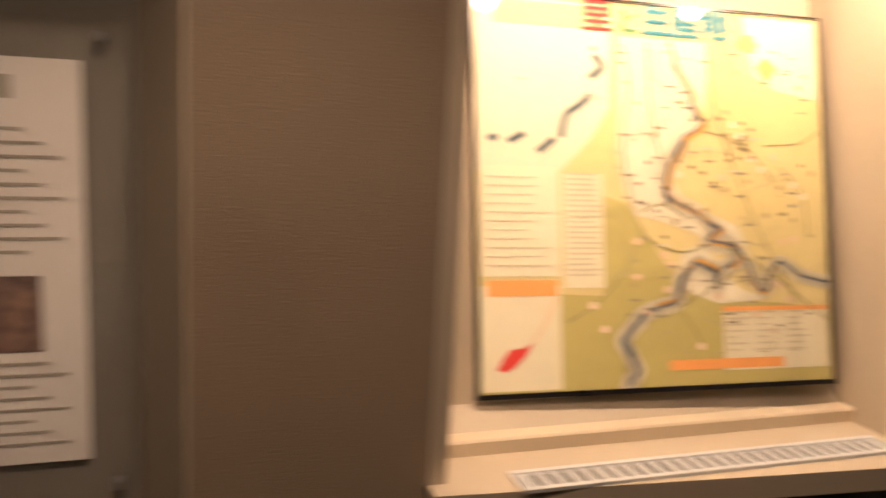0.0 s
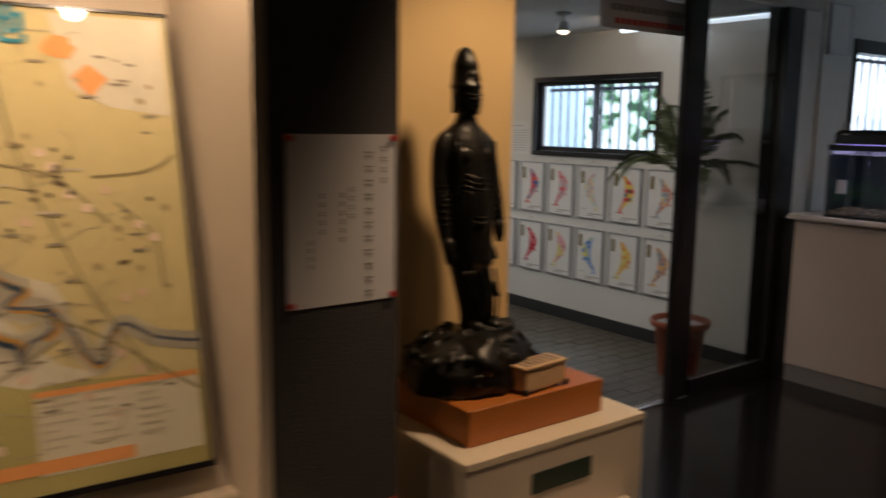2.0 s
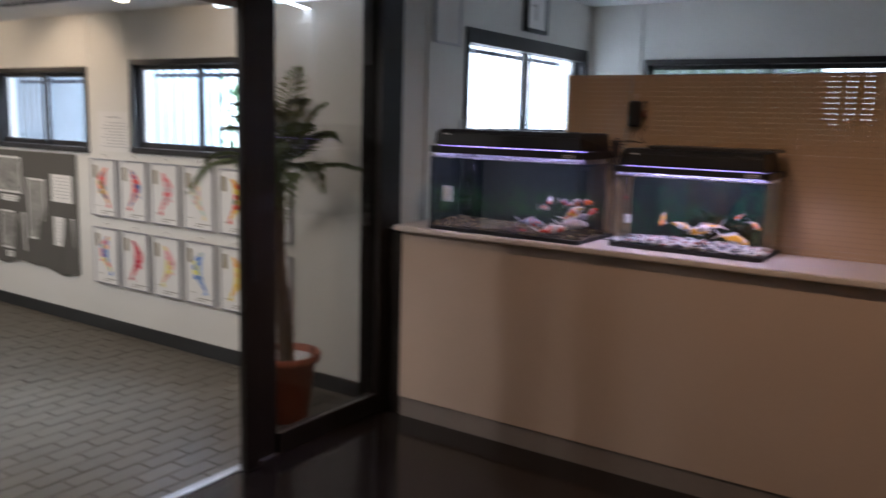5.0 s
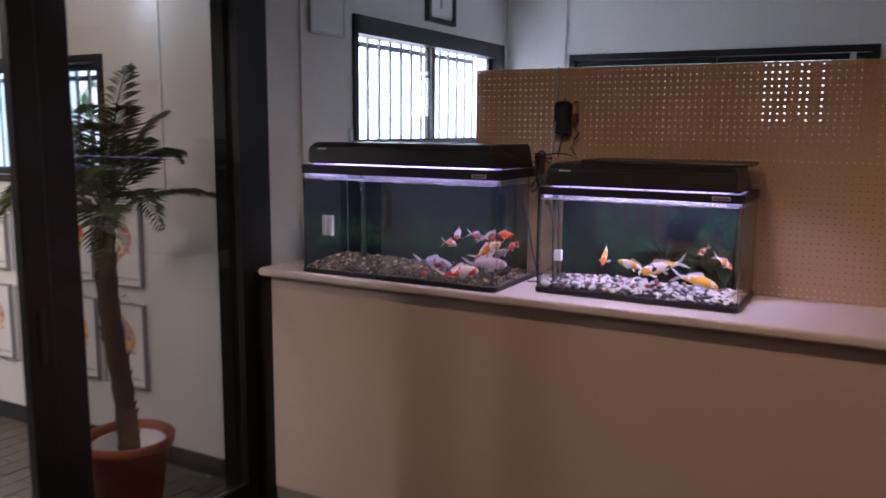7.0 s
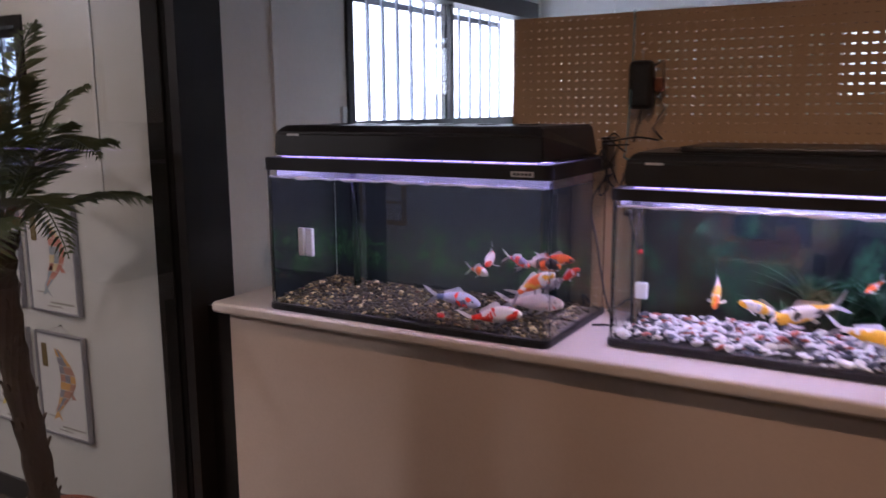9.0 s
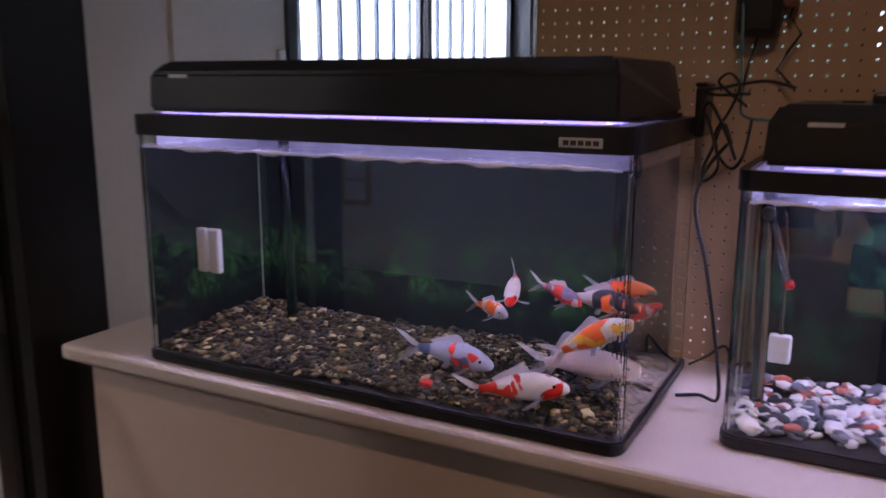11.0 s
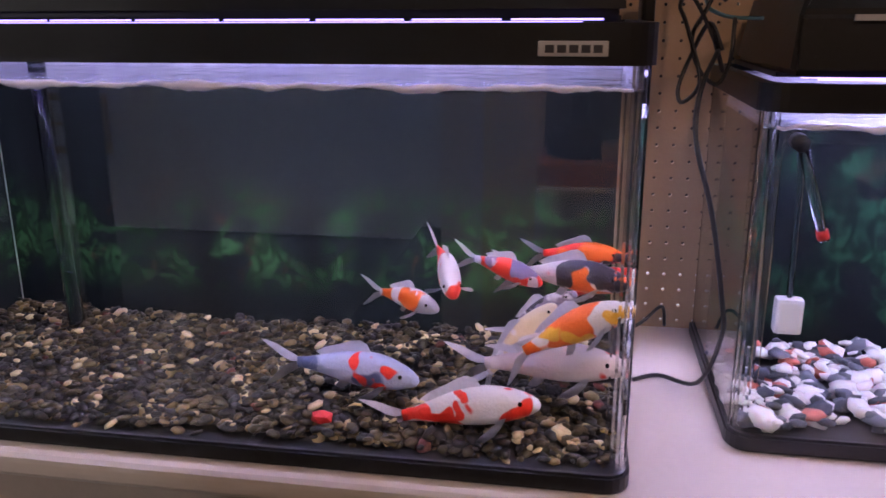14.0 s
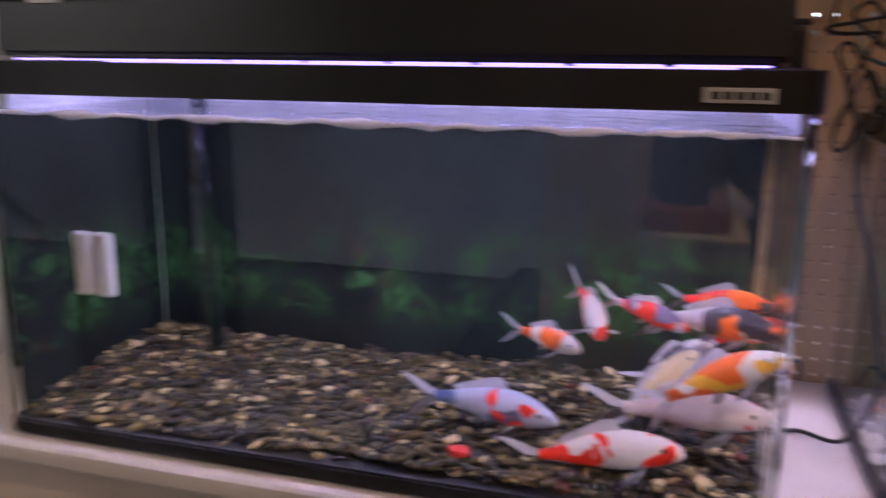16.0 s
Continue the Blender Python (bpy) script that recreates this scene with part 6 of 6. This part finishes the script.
part("lettering", boxes(*[(6.25 + q * 0.042, 6.282 + q * 0.042, 5.7405, 5.7421, 1.885, 1.912) for q in range(12)]), I_RED, hs, "red lettering bars")
part("lettering", boxes(*[(6.22 + q * 0.044, 6.252 + q * 0.044, 5.7405, 5.7421, 1.945, 1.975) for q in range(13)]), I_GREY, hs)
for x in (6.22, 6.77):
    part("wire", tube([(x, 5.75, 2.02), (x, 5.75, GC)], 0.0015, 5), M_ALU, hs)

by = thing("sheet_board", (3.03, 8.06, 0.45), "yellow wooden frame holding four white sheets", "notice board")
M_YELLOW = mat("yellow varnished wood", (0.45, 0.30, 0.09), 0.45, vary=0.1)
part("frame", boxes((3.002, 3.03, 7.80, 8.32, 0.42, 0.45), (3.002, 3.03, 7.80, 8.32, 0.80, 0.83), (3.002, 3.03, 7.80, 7.83, 0.45, 0.80), (3.002, 3.03, 8.29, 8.32, 0.45, 0.80)), M_YELLOW, by)
part("back", boxes((3.002, 3.015, 7.83, 8.29, 0.45, 0.80)), M_YELLOW, by)
for y in (7.85, 8.075):
    for z in (0.465, 0.635):
        part("sheet", boxes((3.0155, 3.018, y, y + 0.19, z, z + 0.145)), M_PAPER, by)

# ---- potted palm ----
PX, PY = 7.30, 6.06
pot = thing("flower_pot", (PX, PY, GF), "terracotta-coloured plastic pot on the gallery floor", "plant pot")
part("outer_pot", lathe([(0.105, 0.0), (0.112, 0.006), (0.150, 0.30), (0.172, 0.31), (0.178, 0.345), (0.170, 0.352), (0.158, 0.345), (0.150, 0.30), (0.12, 0.12), (0.01, 0.10)], 36, (PX, PY, GF)), M_TERRA, pot, smooth=True)
part("inner_pot", lathe([(0.125, 0.14), (0.142, 0.318), (0.138, 0.322), (0.132, 0.315), (0.125, 0.27), (0.01, 0.268)], 32, (PX, PY, GF)), M_MILKY, pot, "white inner pot", smooth=True)
palm = thing("potted_palm", (PX, PY, GF + 0.27), "tall palm with a rough brown trunk and feathery fronds", "palm")
M_TRUNK = mat("palm trunk", (0.11, 0.075, 0.05), 0.9, vary=0.35, scale=14, grain=70, bump=0.8)
M_FROND = mat("palm leaf", (0.19, 0.235, 0.095), 0.5, vary=0.35, scale=8, grain=60, bump=0.1)
trunk = smooth_line([(PX + 0.01, PY, GF + 0.262), (PX - 0.01, PY + 0.005, 0.45), (PX - 0.045, PY + 0.01, 0.75), (PX - 0.06, PY, 1.0), (PX - 0.05, PY, 1.12)], 8)
bm = tube(trunk, 0.04, 14, [0.036 + 0.006 * ((q * 7) % 3) / 2 - 0.010 * max(0, q - 26) / 8 for q in range(len(trunk))])
part("trunk", bm, M_TRUNK, palm)
rng = random.Random(21)
bm = bmesh.new()
for q in range(60):
    u = rng.uniform(0.05, 0.97)
    p = trunk[int(u * (len(trunk) - 1))]
    a = rng.uniform(0, 6.28)
    d = Vector((math.cos(a), math.sin(a), 0))
    tube([p + d * 0.033, p + d * 0.048 + Vector((0, 0, 0.025))], 0.006, 5, [0.009, 0.003], bm)
part("leaf_scars", bm, M_TRUNK, palm)
top = trunk[-1]
for q in range(21):
    ang = 2.39996 * q + rng.uniform(-0.25, 0.25)
    age = q / 20
    reach, rise, drop = 0.14 + 0.42 * age + rng.uniform(-0.04, 0.05), 0.68 - 0.50 * age + rng.uniform(-0.06, 0.06), 0.04 + 0.26 * age
    d = Vector((math.cos(ang), math.sin(ang), 0))
    if d.x > 0.3: reach, drop = min(reach, 0.34 / d.x), drop * 0.45
    if d.y < -0.2: reach = min(reach, 0.34 / -d.y)
    mid = [top + d * reach * u + Vector((0, 0, rise * (1.35 * u - 0.55 * u * u) - drop * u ** 3)) for u in np.linspace(0, 1, 17)]
    fr = part("frond", tube(mid, 0.003, 5, list(np.linspace(0.0055, 0.0012, 17))), M_FROND, palm)
    bm = bmesh.new()
    for k in range(9, 40):
        u = k / 40
        a = int(u * 16)
        p = mid[a].lerp(mid[min(a + 1, 16)], u * 16 - a)
        tan = (mid[min(a + 1, 16)] - mid[a]).normalized()
        sd = tan.cross(Vector((0, 0, 1)))
        sd = sd.normalized() if sd.length > 1e-4 else Vector((1, 0, 0))
        ln = 0.135 * math.sin(math.pi * min(1, 0.25 + u * 0.72)) * rng.uniform(0.85, 1.1)
        for s_ in (-1, 1):
            tip = p + sd * s_ * ln * 0.80 + tan * ln * 0.52 + Vector((0, 0, -0.16 * ln + rng.uniform(-0.012, 0.012)))
            m2 = p.lerp(tip, 0.5) + Vector((0, 0, 0.010))
            n_ = Vector((0, 0, 1)).cross(tip - p).normalized() * 0.0011
            vs = [bm.verts.new(c) for c in (p - n_ * 0.5, p + n_ * 0.5, m2 + n_, tip, m2 - n_)]
            bm.faces.new(vs)
    part("foliage", bm, M_FROND, fr)

# ---- office wall things ----
ce = thing("framed_certificate", (8.03, YO, 1.83), "pale-framed certificate on the office wall", "picture")
part("frame", boxes((7.905, 8.145, YO - 0.024, YO - 0.0105, 1.832, 1.842), (7.905, 8.145, YO - 0.024, YO - 0.0105, 2.115, 2.125), (7.905, 7.915, YO - 0.024, YO - 0.0105, 1.842, 2.115), (8.135, 8.145, YO - 0.024, YO - 0.0105, 1.842, 2.115)), M_ALU, ce)
part("sheet", boxes((7.915, 8.135, YO - 0.018, YO - 0.0105, 1.842, 2.115)), M_PAPER, ce)
ck = thing("framed_document", (9.0, YO, 1.98), "black-framed document above the office window", "picture")
part("frame", boxes((8.855, 9.14, YO - 0.03, YO - 0.001, 1.985, 2.008), (8.855, 9.14, YO - 0.03, YO - 0.001, 2.222, 2.245), (8.855, 8.878, YO - 0.03, YO - 0.001, 2.008, 2.222), (9.117, 9.14, YO - 0.03, YO - 0.001, 2.008, 2.222)), M_BLACK, ck)
part("sheet", boxes((8.878, 9.117, YO - 0.018, YO - 0.002, 2.008, 2.222)), M_PAPER, ck)
part("lettering", boxes((8.985, 9.005, YO - 0.0195, YO - 0.0181, 2.06, 2.16), (8.94, 8.99, YO - 0.0195, YO - 0.0181, 2.14, 2.15)), I_GREY, ck)
solid("light_switch", boxes((8.186, 8.213, YO - 0.014, YO - 0.0005, 1.385, 1.45), bevel=0.003), M_MILKY, "small cream switch plate beside the office window", "switch")
# ---- hall ceiling lamps ----
for x, y in ((2.3, 3.4), (6.4, 2.2), (6.4, 4.2)):
    dl = thing("downlight", (x, y, HC), "round recessed warm downlight in the hall ceiling", "ceiling light", "hall downlights")
    part("ring", lathe([(0.070, 0.0), (0.072, -0.006), (0.055, -0.010), (0.050, -0.002)], 24, (x, y, HC)), M_MILKY, dl, smooth=True)
    part("bulb", lathe([(0.045, -0.001), (0.045, -0.006), (0.02, -0.008)], 16, (x, y, HC)), glow("warm bulb", (1.0, 0.72, 0.42), 4), dl)

for x, y in ((5.7, 6.8), (5.7, 8.2), (5.7, 9.5)):
    dl = thing("downlight", (x, y, GC), "round white lit downlight in the gallery ceiling", "ceiling light", "gallery downlights")
    part("ring", lathe([(0.085, 0.0), (0.087, -0.006), (0.070, -0.010), (0.065, -0.002)], 24, (x, y, GC)), M_MILKY, dl, smooth=True)
    part("diffuser", lathe([(0.060, -0.001), (0.060, -0.006), (0.02, -0.008)], 16, (x, y, GC)), glow("white diffuser", (1.0, 0.94, 0.84), 6), dl)

# ---- gallery floor tiles, nearest ones singly ----
TX, TY = 0.20, 0.10


def tile_mesh():
    bm = boxes((-TX / 2 + 0.003, TX / 2 - 0.003, -TY / 2 + 0.003, TY / 2 - 0.003, -0.004, 0.0), bevel=0.0012)
    return bm


tile_mat = mat("grey brown floor tile", (0.122, 0.106, 0.082), 0.45, vary=0.16, scale=5, grain=60, bump=0.15)
nt = tile_mat.node_tree
oi, mr, mx = nt.nodes.new("ShaderNodeObjectInfo"), nt.nodes.new("ShaderNodeMapRange"), nt.nodes.new("ShaderNodeMix")
gi, ad_ = nt.nodes.new("ShaderNodeNewGeometry"), nt.nodes.new("ShaderNodeMath")
ad_.operation = 'ADD'
nt.links.new(oi.outputs["Random"], ad_.inputs[0])
nt.links.new(gi.outputs["Random Per Island"], ad_.inputs[1])
mr.inputs[2].default_value, mr.inputs[3].default_value, mr.inputs[4].default_value = 2.0, 0.80, 1.10
nt.links.new(ad_.outputs[0], mr.inputs[0])
mx.data_type, mx.blend_type = 'RGBA', 'MULTIPLY'
mx.inputs[0].default_value = 1.0
bsdf = nt.nodes["Principled BSDF"]
src = bsdf.inputs["Base Color"].links[0].from_socket
nt.links.new(src, mx.inputs[6])
nt.links.new(mr.outputs[0], mx.inputs[7])
nt.links.new(mx.outputs[2], bsdf.inputs["Base Color"])
gfloor = bpy.data.objects["floor_gallery"]
tm = mesh_of("tile", tile_mesh(), tile_mat)
far = bmesh.new()
count = 0
ny = int((10.08 - 5.67) / TY)
for r in range(ny):
    y = 5.67 + (r + 0.5) * TY
    for c in range(25):
        x = 3.1 + (c + 0.5) * TX + (TX / 2 if r % 2 else 0)
        if x > 7.85:
            continue
        if 4.75 < x and y < 7.75 and count < 300:
            o = new("tile", tm)
            o.parent, o.location = gfloor, (x, y, GF + 0.0005 * ((r * 7 + c * 3) % 4))
            count += 1
        else:
            n0 = len(far.verts)
            box(far, x - TX / 2 + 0.003, x + TX / 2 - 0.003, y - TY / 2 + 0.003, y + TY / 2 - 0.003, GF - 0.004, GF + 0.0005 * ((r * 7 + c * 3) % 4))
ft = new("tile_field", mesh_of("tile_field", far, tile_mat))
ft.parent = gfloor
tagged(ft, kind="stuff")
